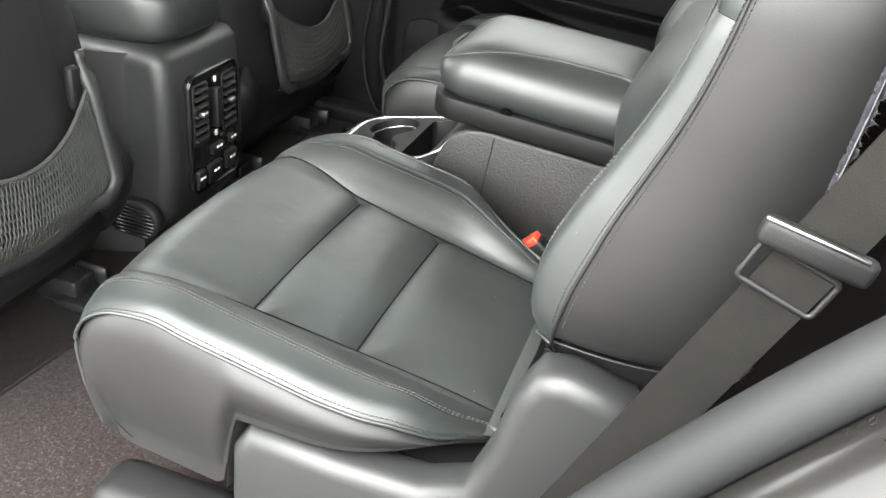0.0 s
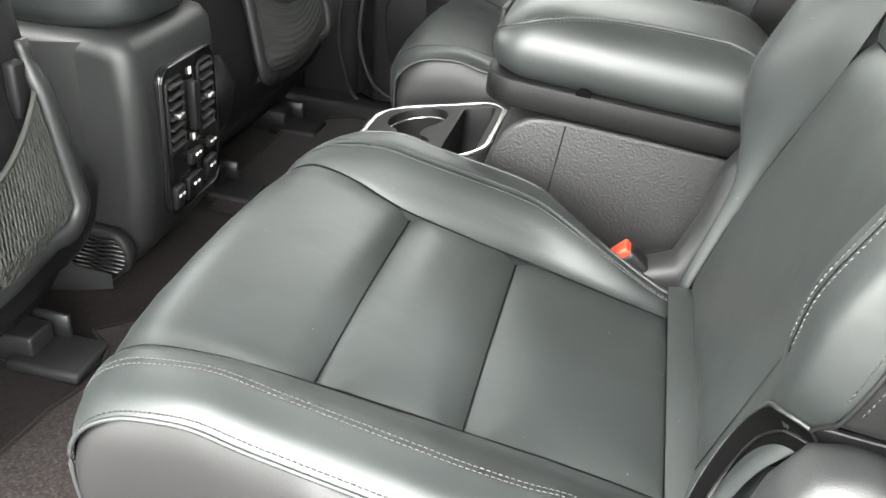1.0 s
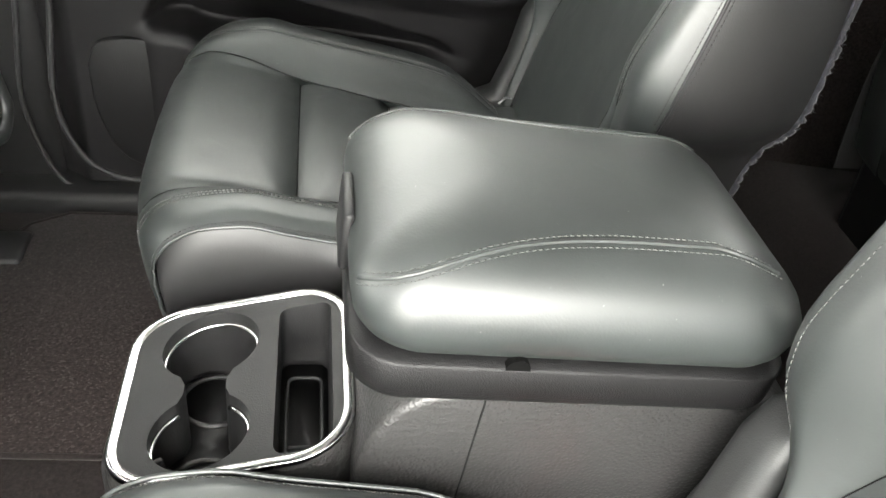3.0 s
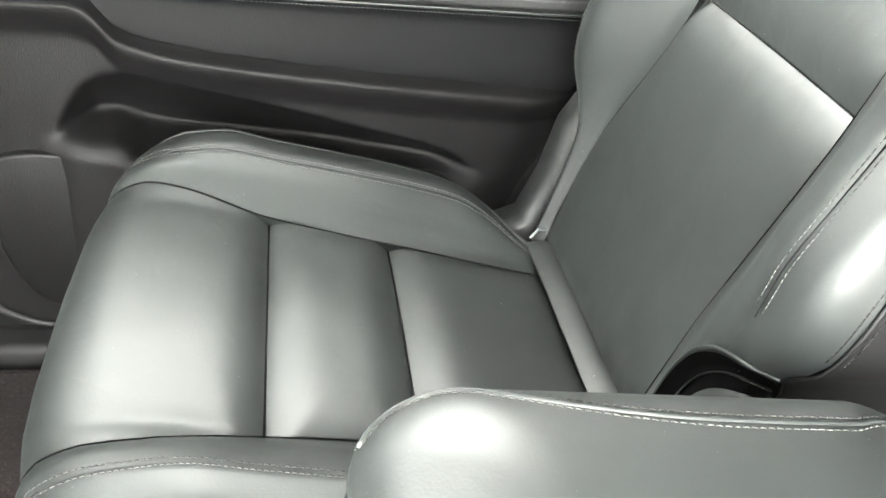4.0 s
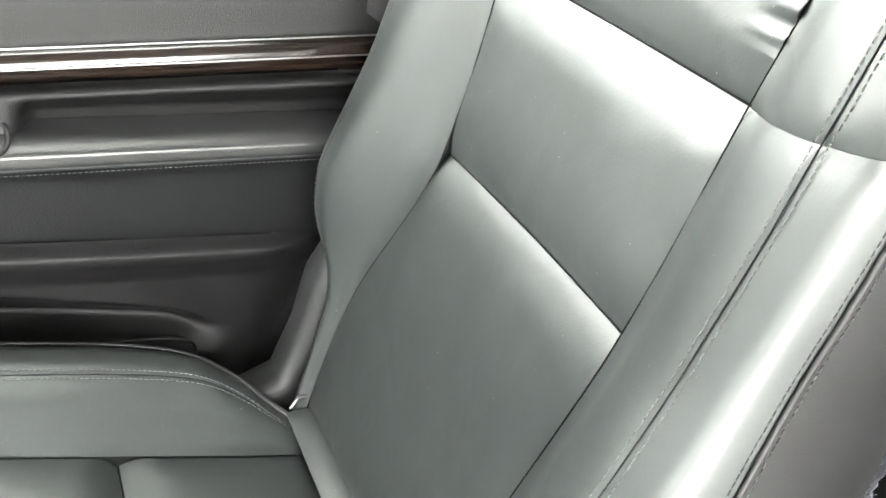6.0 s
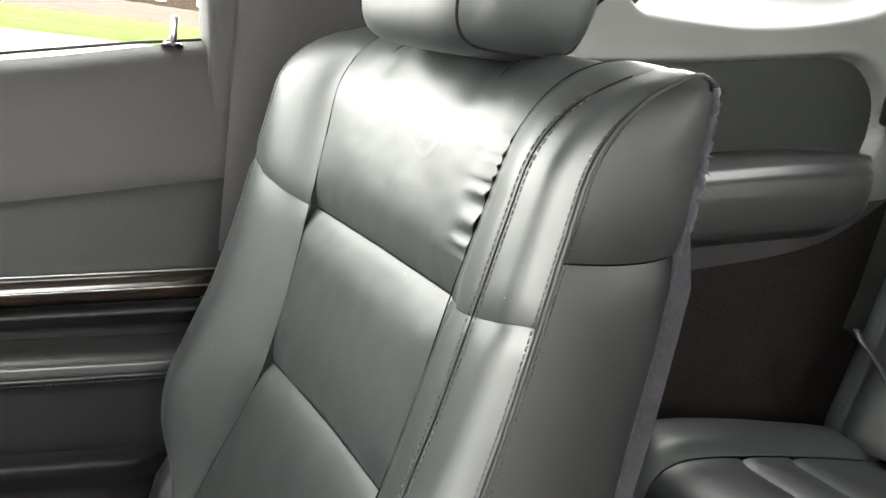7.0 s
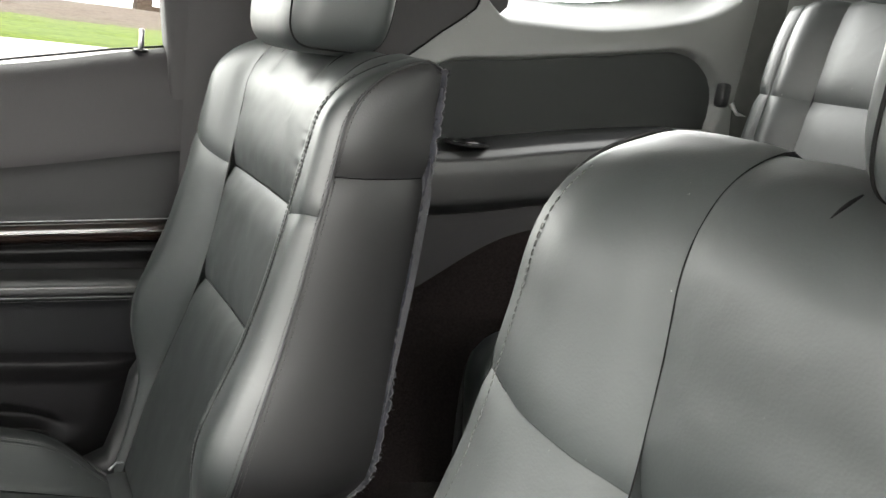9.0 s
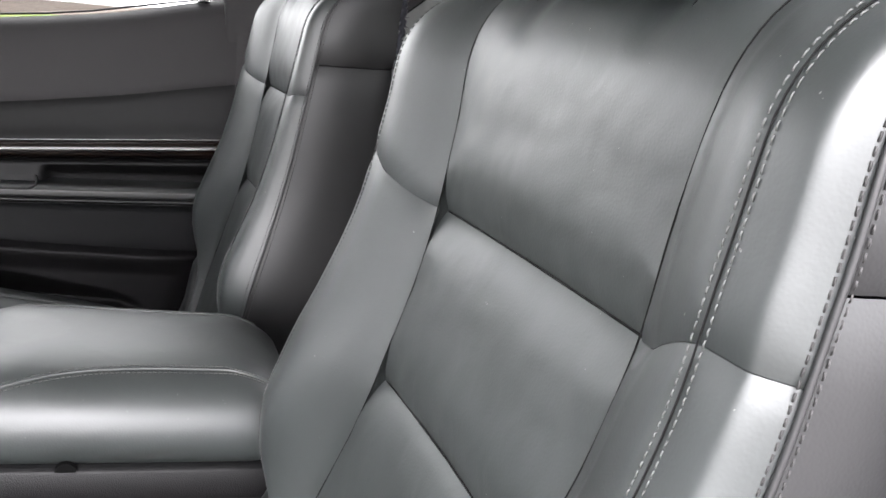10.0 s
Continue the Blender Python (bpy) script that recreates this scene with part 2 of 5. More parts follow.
def tube(name, pts, radius, mat, parent=None, label="", sides=8, closed=False, flat=1.0, up=(0, 0, 1)):
    """A round or flattened rod along points; the ends are capped."""
    pts = [Vector(p) for p in pts]
    k = len(pts)
    verts, faces = [], []
    rad = radius if callable(radius) else (lambda i: radius)
    for i, p in enumerate(pts):
        q0 = pts[(i - 1) % k] if closed or i else p
        q1 = pts[(i + 1) % k] if closed or i < k - 1 else p
        tan = (q1 - q0).normalized()
        side = tan.cross(Vector(up))
        side = side.normalized() if side.length > 1e-6 else Vector((1, 0, 0))
        top = side.cross(tan)
        for j in range(sides):
            a = 2 * math.pi * j / sides
            verts.append(p + (side * math.cos(a) + top * math.sin(a) * flat) * rad(i))
    for i in range(k if closed else k - 1):
        for j in range(sides):
            i2, j2 = (i + 1) % k, (j + 1) % sides
            faces.append((i * sides + j, i * sides + j2, i2 * sides + j2, i2 * sides + j))
    if not closed:
        faces.append(tuple(range(sides))[::-1])
        faces.append(tuple((k - 1) * sides + j for j in range(sides)))
    return link_mesh(name, verts, faces, mat, parent, label)


def stitches(name, curve, length, mat, parent, step=0.0044, size=0.0031, r=0.00048, out=None):
    """A row of short stitches along curve(s), s from 0 to length; out(s) is the way that the thread stands proud."""
    verts, faces = [], []
    count = int(length / step)
    for i in range(count):
        s = (i + 0.5) * step
        a, b = Vector(curve(max(0, s - size / 2))), Vector(curve(min(length, s + size / 2)))
        o = Vector(out(s)) if out else Vector((0, 0, 1))
        tan = (b - a).normalized()
        side = tan.cross(o).normalized()
        k = len(verts)
        for q, lift in ((a, 0.0), (a.lerp(b, 0.5), 0.00035), (b, 0.0)):
            c = q + o * (lift - r * 0.2)
            verts += [c + side * r, c + o * r * 1.1, c - side * r, c - o * r]
        for g in (0, 4):
            for j in range(4):
                faces.append((k + g + j, k + g + (j + 1) % 4, k + g + 4 + (j + 1) % 4, k + g + 4 + j))
        faces.append((k + 3, k + 2, k + 1, k))
        faces.append((k + 8, k + 9, k + 10, k + 11))
    return link_mesh(name, verts, faces, mat, parent)


def rounded_box(size, r, seg=3, m=None):
    bm = bmesh.new()
    bmesh.ops.create_cube(bm, size=1.0)
    bmesh.ops.scale(bm, vec=size, verts=bm.verts)
    bmesh.ops.bevel(bm, geom=bm.edges[:], offset=r, segments=seg, profile=0.5, affect="EDGES")
    if m is not None:
        bmesh.ops.transform(bm, matrix=m, verts=bm.verts)
    return bm


def box(name, x0, x1, y0, y1, z0, z1, mat, parent=None, label="", r=0.004, seg=2):
    bm = rounded_box((x1 - x0, y1 - y0, z1 - z0), min(r, 0.49 * min(x1 - x0, y1 - y0, z1 - z0)), seg)
    bmesh.ops.translate(bm, vec=((x0 + x1) / 2, (y0 + y1) / 2, (z0 + z1) / 2), verts=bm.verts)
    return part(name, bm, mat, parent, label)


def prism(name, outline, axis, a, b, mat, parent=None, label="", r=0.0, seg=2):
    """An outline in the plane across axis, pushed from a to b, with rounded rims."""
    bm = bmesh.new()
    put = {"x": lambda p, d: (d, p[0], p[1]), "y": lambda p, d: (p[0], d, p[1]), "z": lambda p, d: (p[0], p[1], d)}[axis]
    f = bm.faces.new([bm.verts.new(put(p, a)) for p in outline])
    out = bmesh.ops.extrude_face_region(bm, geom=[f])
    delta = Vector(put((0, 0), b - a))
    bmesh.ops.translate(bm, vec=delta, verts=[v for v in out["geom"] if isinstance(v, bmesh.types.BMVert)])
    bmesh.ops.recalc_face_normals(bm, faces=bm.faces)
    if r:
        rim = [e for e in bm.edges if len(e.link_faces) == 2 and any(len(q.verts) > 4 or q.verts[:] == f.verts[:] for q in e.link_faces)]
        bmesh.ops.bevel(bm, geom=rim, offset=r, segments=seg, profile=0.5, affect="EDGES")
    return part(name, bm, mat, parent, label, smooth=bool(r))


def rounded_outline(x0, x1, y0, y1, r, k=6):
    pts = []
    for cx, cy, a0 in ((x1 - r, y1 - r, 0), (x0 + r, y1 - r, 90), (x0 + r, y0 + r, 180), (x1 - r, y0 + r, 270)):
        for i in range(k + 1):
            a = radians(a0 + 90 * i / k)
            pts.append((cx + r * math.cos(a), cy + r * math.sin(a)))
    return pts


# ---- setting ----
FLOOR = 0.06
floor = link_mesh("floor", *(lambda xs, ys: ([(x, y, FLOOR + 0.05 * math.exp(-(y / 0.13) ** 4) * smooth01(-0.55, -0.75, x) + (0.0 if x < 0.34 else min(0.17, (x - 0.34) * 1.4)))
                                              for x in xs for y in ys],
                                             [(i * len(ys) + j, (i + 1) * len(ys) + j, (i + 1) * len(ys) + j + 1, i * len(ys) + j + 1) for i in range(len(xs) - 1) for j in range(len(ys) - 1)]))(
    [-2.2 + 0.04 * i for i in range(102)], [-0.74 + 0.04 * j for j in range(38)]), CARPET)
tagged(floor, "dark brown cut-pile carpet over the car floor", "carpet", kind="structure")



def sheet(name, xs, ys, height, mat):
    n = len(ys)
    v = [(x, y, height(x, y)) for x in xs for y in ys]
    f = [(i * n + j, (i + 1) * n + j, (i + 1) * n + j + 1, i * n + j + 1) for i in range(len(xs) - 1) for j in range(n - 1)]
    return link_mesh(name, v, f, mat)


def lie(x, y):
    return -0.52 + 0.62 * smooth01(60, 150, y) + 0.05 * noise.noise(Vector((x * 0.11, y * 0.11, 0)))


steps = [-900, -300, -120, -60] + [-45 + 3 * i for i in range(42)] + [100, 200, 400, 900]
ground = sheet("ground", steps, [-900, -200, -60, -20, -6, 0, 6] + [12 + 4 * j for j in range(45)] + [230, 400, 900], lambda x, y: lie(x, y) if y > 6 else -0.52, ASPHALT)
tagged(ground, "pale worn asphalt under the parked car", "ground", kind="structure")
verge = sheet("grass_verge", [-40 + 0.8 * i for i in range(110)], [30 + 0.7 * j for j in range(42)],
              lambda x, y: lie(x, y) + (0.06 + 0.12 * max(0.0, noise.noise(Vector((x * 0.5, y * 0.5, 5)))) + 0.05 * noise.noise(Vector((x * 2.1, y * 2.1, 5)))) * smooth01(30, 31, y), GRASS)
tagged(verge, "pale green grass verge beside the asphalt", "grass", kind="structure")
soil = sheet("soil", [-60 + 1.6 * i for i in range(110)], [57 + 1.2 * j for j in range(75)],
             lambda x, y: lie(x, y) + (0.12 + 0.16 * noise.noise(Vector((x * 0.5, y * 0.5, 2))) + 0.08 * noise.noise(Vector((x * 1.7, y * 1.7, 2)))) * smooth01(57, 59, y), DIRT)
tagged(soil, "bare brown soil beyond the grass", "soil", kind="structure")


def far_house():
    h = thing("house", "low tan brick house far beyond the soil", "house", 0, 165, 0.05)
    box("wall", 22, 44, 0, 6, 0, 3.0, DIRT, h)
    prism("roof", [(-0.8, 3.0), (6.8, 3.0), (3.0, 4.6)], "x", 21.5, 44.5, ASPHALT, h)
    for x in (24.5, 31.0, 38.0):
        box("window", x, x + 1.6, -0.06, 0.1, 0.9, 2.3, WHITE_PRINT, h)
    return h


far_house()

def roof():
    # sunroof is unseen, added for light from above; its panel is opaque
    c = thing("ceiling", "pale grey fabric headliner with an assumed, unseen sunroof panel", "headliner", kind="structure")
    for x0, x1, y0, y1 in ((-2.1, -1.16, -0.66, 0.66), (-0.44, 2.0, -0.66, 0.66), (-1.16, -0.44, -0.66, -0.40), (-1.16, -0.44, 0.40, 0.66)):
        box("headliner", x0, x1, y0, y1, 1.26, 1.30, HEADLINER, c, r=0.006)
    box("assumed_sunroof", -1.16, -0.44, -0.40, 0.40, 1.285, 1.291, GLOSS, c, "opaque black panel in the assumed sunroof", r=0.002)
    return c


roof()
for y0, y1, nm in ((0.62, 0.80, "roof_rail_far"), (-0.80, -0.62, "roof_rail_near")):
    tagged(box(nm, -2.1, 2.0, y0, y1, 1.20, 1.28, HEADLINER, r=0.02), "pale grey roof rail trim over the doors", "trim", kind="structure")
tagged(box("dashboard", -2.15, -1.75, -0.72, 0.72, 0.06, 0.72, PLASTIC, r=0.05), "dark plastic dashboard at the front of the cabin", "dashboard", kind="structure")
tagged(box("tailgate", 1.92, 2.0, -0.70, 0.70, 0.0, 0.86, DOOR_DARK, r=0.02), "dark plastic tailgate trim closing the cargo end", "tailgate", kind="structure")
tagged(box("front_door_far", -2.1, -0.72, 0.70, 0.80, 0.0, 0.84, DOOR_DARK, r=0.02), "dark closed front door trim", "door", kind="structure")
tagged(box("front_door_near", -2.1, -0.78, -0.82, -0.72, 0.0, 0.84, DOOR_DARK, r=0.02), "dark closed front door trim", "door", kind="structure")
tagged(box("pillar_far", -0.74, -0.60, 0.715, 0.80, 0.06, 1.22, PLASTIC, r=0.02), "dark plastic centre pillar trim", "pillar", kind="structure")
tagged(box("pillar_near", -0.86, -0.74, -0.82, -0.74, 0.06, 1.22, PLASTIC, r=0.02), "dark plastic centre pillar trim", "pillar", kind="structure")
tagged(box("sill_far", -0.75, 0.30, 0.655, 0.76, 0.0, 0.094, PLASTIC, r=0.012), "black plastic door sill beside the carpet", "sill", kind="structure")
tagged(box("sill_near", -0.80, 0.30, -0.80, -0.69, -0.02, 0.075, PLASTIC, r=0.012), "black plastic door sill beside the carpet", "sill", kind="structure")
tagged(box("quarter_near", 0.62, 2.0, -0.80, -0.66, 0.0, 0.90, DOOR_DARK, r=0.03), "dark plastic quarter trim beside the third row", "trim", kind="structure")


# ---- second-row seats ----
CP, CLEN = path_spline([(0.045, 0.306), (0.0, 0.316), (-0.115, 0.3395), (-0.231, 0.3615), (-0.31, 0.376), (-0.352, 0.380), (-0.382, 0.369),
                        (-0.398, 0.340), (-0.394, 0.295), (-0.372, 0.250), (-0.335, 0.226), (-0.29, 0.218), (-0.24, 0.216)])
U_INS = spline([-0.40, -0.36, -0.231, -0.115, 0.03, 0.05], [0.168, 0.166, 0.141, 0.133, 0.125, 0.125])
SEC = spline([0.0, 0.135, 0.16, 0.185, 0.21, 0.23, 0.25], [0.0, 0.0, 0.28, 0.72, 1.0, 0.98, 0.72])


def a_of_x(x):
    lo, hi = 0.0, 0.44
    for _ in range(40):
        mid = (lo + hi) / 2
        lo, hi = (mid, hi) if CP(mid)[0] > x else (lo, mid)
    return (lo + hi) / 2


W_INNER = spline([-0.40, -0.15, -0.115, -0.09, -0.065, -0.04, 0.0, 0.03, 0.05], [0.25, 0.25, 0.243, 0.222, 0.202, 0.187, 0.172, 0.163, 0.160])
W_OUTER = spline([-0.40, -0.12, -0.07, -0.03, 0.0, 0.025, 0.05], [0.25, 0.25, 0.245, 0.232, 0.214, 0.186, 0.160])
inner_side, edge_trim = 1, 0.0


def cush(u, a):
    x, z = CP(a)
    ui, flat = U_INS(x), u
    if abs(u) > ui:
        u = math.copysign(ui + (abs(u) - ui) / (0.25 - ui) * ((W_INNER if u * inner_side > 0 else W_OUTER)(x) - ui), u)
    nose = smooth01(a_nose - 0.09, a_nose + 0.05, a)
    r = 0.034 * (1 - 0.75 * nose) * (0.10 + 0.90 * (smooth01(0.06, -0.10, x) if u * inner_side > 0 else smooth01(0.055, -0.045, x)))
    w = abs(flat) / 0.25
    crown = 0.004 * math.cos(min(1.0, abs(u) / 0.14) * math.pi / 2)
    x += 0.036 * w ** 4 * smooth01(-0.22, -0.37, x)
    return (x, u, z + r * SEC(abs(flat)) + crown)


a_nose = a_of_x(-0.352)
A_UNDER = CLEN - 0.098
A_HEM = next(0.001 * i for i in range(300, 700) if CP(0.001 * i)[1] < 0.258 and CP(0.001 * i)[0] < -0.3)
A_REAR, A_S2, A_S1 = 0.006, a_of_x(-0.115), a_of_x(-0.231)

BP, BLEN = path_spline([(0.050, 0.29), (0.060, 0.33), (0.085, 0.42), (0.110, 0.52), (0.131, 0.604), (0.148, 0.68), (0.160, 0.748), (0.171, 0.81),
                        (0.1795, 0.853), (0.197, 0.8855), (0.221, 0.9045), (0.247, 0.912), (0.266, 0.904)])
BU = spline([0.29, 0.39, 0.438, 0.48, 0.52, 0.56, 0.604, 0.748, 0.82, 0.88, 0.92], [0.170, 0.176, 0.172, 0.160, 0.144, 0.130, 0.121, 0.129, 0.137, 0.146, 0.150])
BU_NEAR = spline([0.29, 0.41, 0.47, 0.53, 0.604, 0.748, 0.82, 0.88, 0.92], [0.098, 0.099, 0.105, 0.113, 0.121, 0.129, 0.137, 0.146, 0.150])
BW = spline([0.29, 0.40, 0.44, 0.465, 0.49, 0.53, 0.60, 0.70, 0.82, 0.87, 0.90, 0.92], [0.186, 0.192, 0.198, 0.212, 0.236, 0.246, 0.250, 0.252, 0.250, 0.247, 0.240, 0.234])
BSEC_U = spline([0, 1, 2, 3, 4, 5, 6], [0.0, 0.065, 0.125, 0.162, 0.202, 0.233, 0.250])
BSEC_D = spline([0, 1, 2, 3, 4, 5, 6], [-0.003, -0.002, 0.0, 0.015, 0.026, 0.025, 0.008])
BOL = spline([0.29, 0.42, 0.46, 0.50, 0.535, 0.58, 0.64, 0.75, 0.85, 0.92], [0.3, 0.45, 0.9, 1.55, 1.8, 1.6, 1.25, 1.0, 0.9, 0.7])


def h_of_z(z):
    lo, hi = 0.0, BLEN * 0.90
    for _ in range(40):
        mid = (lo + hi) / 2
        lo, hi = (mid, hi) if BP(mid)[1] < z else (lo, mid)
    return (lo + hi) / 2


def back(q, h, low=0.0):
    """Front of the backrest: q runs from the middle (0) past the insert's seam (2) to the outer piping (6)."""
    x, z = BP(h)
    e = 0.004
    x0, z0 = BP(max(0, h - e))
    x1, z1 = BP(min(BLEN, h + e))
    t = Vector((x1 - x0, 0, z1 - z0)).normalized()
    nrm = Vector((-t.z, 0, t.x))
    k = abs(q)
    u, d = BSEC_U(k), BSEC_D(k)
    zz = z if h < h_arch else min(0.92, 0.850 + 0.55 * (h - h_arch))
    ui, w = (BU_NEAR if q < 0 else BU)(zz), BW(zz)
    if q < 0:
        w -= edge_trim * smooth01(0.50, 0.68, z)
        if inner_side > 0:
            ui += 0.009 * smooth01(0.56, 0.68, z) * smooth01(0.82, 0.74, z)
    u = u * ui / 0.125 if u < 0.125 else ui + (u - 0.125) / 0.125 * (w - ui)
    d *= (1 - 0.9 * smooth01(h_top - 0.06, h_top + 0.03, h)) * BOL(zz)
    # soft dips in front of the headrest posts, gathers along the upper insert's inner seam
    d -= 0.0035 * math.exp(-((u - 0.07) / 0.013) ** 2) * smooth01(h_top - 0.04, h_top - 0.005, h)
    if q * inner_side > 0 and inner_side < 0 and 1.45 < k < 2.0:
        gather = smooth01(0.765, 0.79, z) * smooth01(0.87, 0.84, z)
        d += gather * smooth01(1.45, 1.95, k) * (0.0018 * math.sin(z * 520 + 3 * math.sin(z * 90)) + 0.001)
    if q < 0:
        # cut-out for the recliner cap
        d -= 0.012 * smooth01(1.0, 0.86, math.hypot((k - 6.2) / (3.0 if inner_side > 0 else 3.7), (h - 0.085) / 0.092))
    drop = 0.007 * (u / 0.25) ** 4 * smooth01(h_top - 0.08, h_top + 0.04, h)
    p = Vector((x, math.copysign(u, q) if q else 0.0, z)) + nrm * d
    sink = low * (smooth01(0.58, 0.76, z) - 0.32 * smooth01(0.80, 0.89, z))
    return (p.x + 0.5 * sink, p.y, p.z - drop - sink)


h_top, h_arch = h_of_z(0.895), h_of_z(0.850)
H0, H_L, H_U = 0.012, h_of_z(0.604), h_of_z(0.748)
REAR = spline([0.28, 0.46, 0.54, 0.625, 0.72, 0.80, 0.86, 0.90], [0.198, 0.226, 0.235, 0.244, 0.253, 0.259, 0.263, 0.267])


def back_side(s, h, sg, low=0.0):
    p = Vector(back(6.0 * sg, h, low))
    zr = p.z if h < h_top - 0.05 else p.z - 0.006
    top = smooth01(h_top - 0.08, BLEN, h)
    xr = REAR(min(zr, 0.90))
    end = Vector((max(xr, p.x + 0.004), sg * (abs(p.y) - 0.012), min(p.z - 0.05 * top * 0, 0.9)))
    q = p.lerp(end, s)
    q.y += sg * 0.010 * math.sin(math.pi * s) * min(1.0, (end - p).length / 0.08)
    return tuple(q)


def superellipsoid(c, r, e1, e2, n=28, m=44):
    def pw(v, e):
        return math.copysign(abs(v) ** e, v)
    verts, faces = [], []
    for i in range(n + 1):
        a = -math.pi / 2 + math.pi * i / n
        for j in range(m):
            b = 2 * math.pi * j / m
            verts.append((c[0] + r[0] * pw(math.cos(a), e1) * pw(math.cos(b), e2), c[1] + r[1] * pw(math.cos(a), e1) * pw(math.sin(b), e2), c[2] + r[2] * pw(math.sin(a), e1)))
    for i in range(n):
        for j in range(m):
            faces.append((i * m + j, i * m + (j + 1) % m, (i + 1) * m + (j + 1) % m, (i + 1) * m + j))
    return verts, faces


def facing(f, e, way):
    """Unit normal of the patch f(a, b) at 0, 0, on the side of way."""
    n = (Vector(f(e, 0)) - Vector(f(-e, 0))).cross(Vector(f(0, e)) - Vector(f(0, -e)))
    n = n.normalized() if n.length > 1e-12 else Vector(way).normalized()
    return n if n.dot(Vector(way)) > 0 else -n


def second_row_seat(low=0.0, inner=1, seam=4.35, trim=0.0, head_up=0.0):
    global inner_side, edge_trim
    inner_side, edge_trim = inner, trim
    seat = thing("second_row_seat", "black leather captain's chair with three stitched cushion panels", "car seat", group="second-row seats")
    lerp = lambda a, b, t: a + (b - a) * t
    # cushion insert
    for a0, a1, m in ((A_REAR, A_S2, 30), (A_S2, A_S1, 28), (A_S1, CLEN - 0.02, 46)):
        panel("seat_panel", lambda s, t, a0=a0, a1=a1: cush(lerp(-1, 1, s) * (U_INS(CP(lerp(a0, a1, t))[0]) - 0.0012), lerp(a0 + 0.0007, a1 - 0.0007, t)), 40, m, LEATHER, seat,
              groove=0.0125, width=0.0105, edges=(0.34, 0.34, 0.3 if a0 == A_REAR else 1, 1), wrinkle=0.0010)
    for a in (A_S2, A_S1):
        line = []
        for i in range(41):
            u = lerp(-1, 1, i / 40) * (U_INS(CP(a)[0]) - 0.002)
            n = facing(lambda p, q: cush(u + p, a + q), 0.002, (0, 0, 1))
            line.append(tuple(Vector(cush(u, a)) - n * 0.0117))
        tube("cross_seam", line, 0.0008, SEAM, seat, sides=6)
    for h in (H_L, H_U):
        line = []
        for i in range(41):
            q = lerp(-1.95, 1.95, i / 40)
            n = facing(lambda p, r: back(q + 20 * p, h + r, low), 0.003, (-1, 0, 0.5))
            line.append(tuple(Vector(back(q, h, low)) - n * 0.0100))
        tube("cross_seam", line, 0.0007, SEAM, seat, sides=6)
    for sg in (-1, 1):
        line = []
        for i in range(61):
            a = lerp(A_REAR + 0.004, a_nose + 0.06, i / 60)
            u = sg * U_INS(CP(a)[0])
            n = facing(lambda p, q: cush(u + p, a + q), 0.002, (-0.5, 0, 1))
            line.append(tuple(Vector(cush(u, a)) - n * 0.0042))
        tube("insert_seam", line, 0.0006, SEAM, seat, sides=6)

        def strip(u0, u1, s):
            return u0 + (u1 - u0) * (s if sg > 0 else 1 - s)
        panel("bolster", lambda s, t: cush(sg * strip(U_INS(CP(lerp(A_REAR, A_UNDER - 0.004, t))[0]) + 0.001, 0.199, s), lerp(A_REAR, A_UNDER - 0.004, t)), 12, 60, LEATHER, seat,
              groove=0.005, width=0.007, edges=(0.85, 0.4, 0.5, 0) if sg > 0 else (0.4, 0.85, 0.5, 0), wrinkle=0.0008)
        panel("bolster_edge", lambda s, t: cush(sg * strip(0.200, 0.2495, s), lerp(A_REAR, A_UNDER - 0.004, t)), 12, 60, LEATHER, seat,
              groove=0.004, width=0.006, edges=(0.4, 0.6, 0.5, 0) if sg > 0 else (0.6, 0.4, 0.5, 0), wrinkle=0.0004)

        def skirt(s, t, sg=sg):
            a = lerp(0.0, A_HEM, t)
            p = Vector(cush(sg * 0.2495, a))
            xb = max(p.x, -0.325)
            zb = 0.214 + 0.012 * smooth01(-0.20, -0.32, xb) + 0.092 * smooth01(-0.206, -0.188, xb) + 0.01 * smooth01(-0.10, 0.0, xb)
            if p.x < -0.30:
                zb += 0.02 * smooth01(-0.30, -0.37, p.x)
            q = p.lerp(Vector((xb, p.y - sg * 0.003, min(zb, p.z - 0.004))), s)
            q.y += sg * 0.012 * math.sin(math.pi * min(1, s * 1.15)) * (1 - 0.4 * s)
            return tuple(q)
        panel("side_skirt", skirt, 20, 90, SIDE_VINYL, seat, groove=0.005, width=0.007, edges=(1, 0, 0, 0), flip=sg, wrinkle=0.0006)
        panel("skirt_return", lambda s, t, sg=sg: (-0.197 + 0.010 * s + 0.012 * t * t, sg * (0.251 - 0.045 * s), lerp(0.216, 0.304, t)), 6, 8, SIDE_VINYL, seat, edges=(0, 0, 0, 0), flip=-sg)
        piping = [cush(sg * 0.2505, 0.004 + (A_HEM - 0.004) * i / 70) for i in range(71)]
        tube("piping", [(p[0], p[1] + sg * 0.0005, p[2] - 0.0005) for p in piping], 0.0018, LEATHER, seat)
        for uu, mt, sink in ((0.1955, THREAD, 0.0008), (0.2035, THREAD, 0.0007), (0.2455, BLACK_THREAD, 0.0010)):
            nc = lambda s, uu=uu: facing(lambda a, b: cush(sg * (uu + a), A_REAR + s + b), 0.002, (-0.7, 0, 1))
            cv = lambda s, uu=uu, sink=sink: tuple(Vector(cush(sg * uu, A_REAR + s)) - nc(s, uu) * sink)
            stitches("stitching", cv, A_HEM - 0.02 - A_REAR, mt, seat, out=nc)
        # backrest sides
        ks = seam if sg < 0 else 5.2
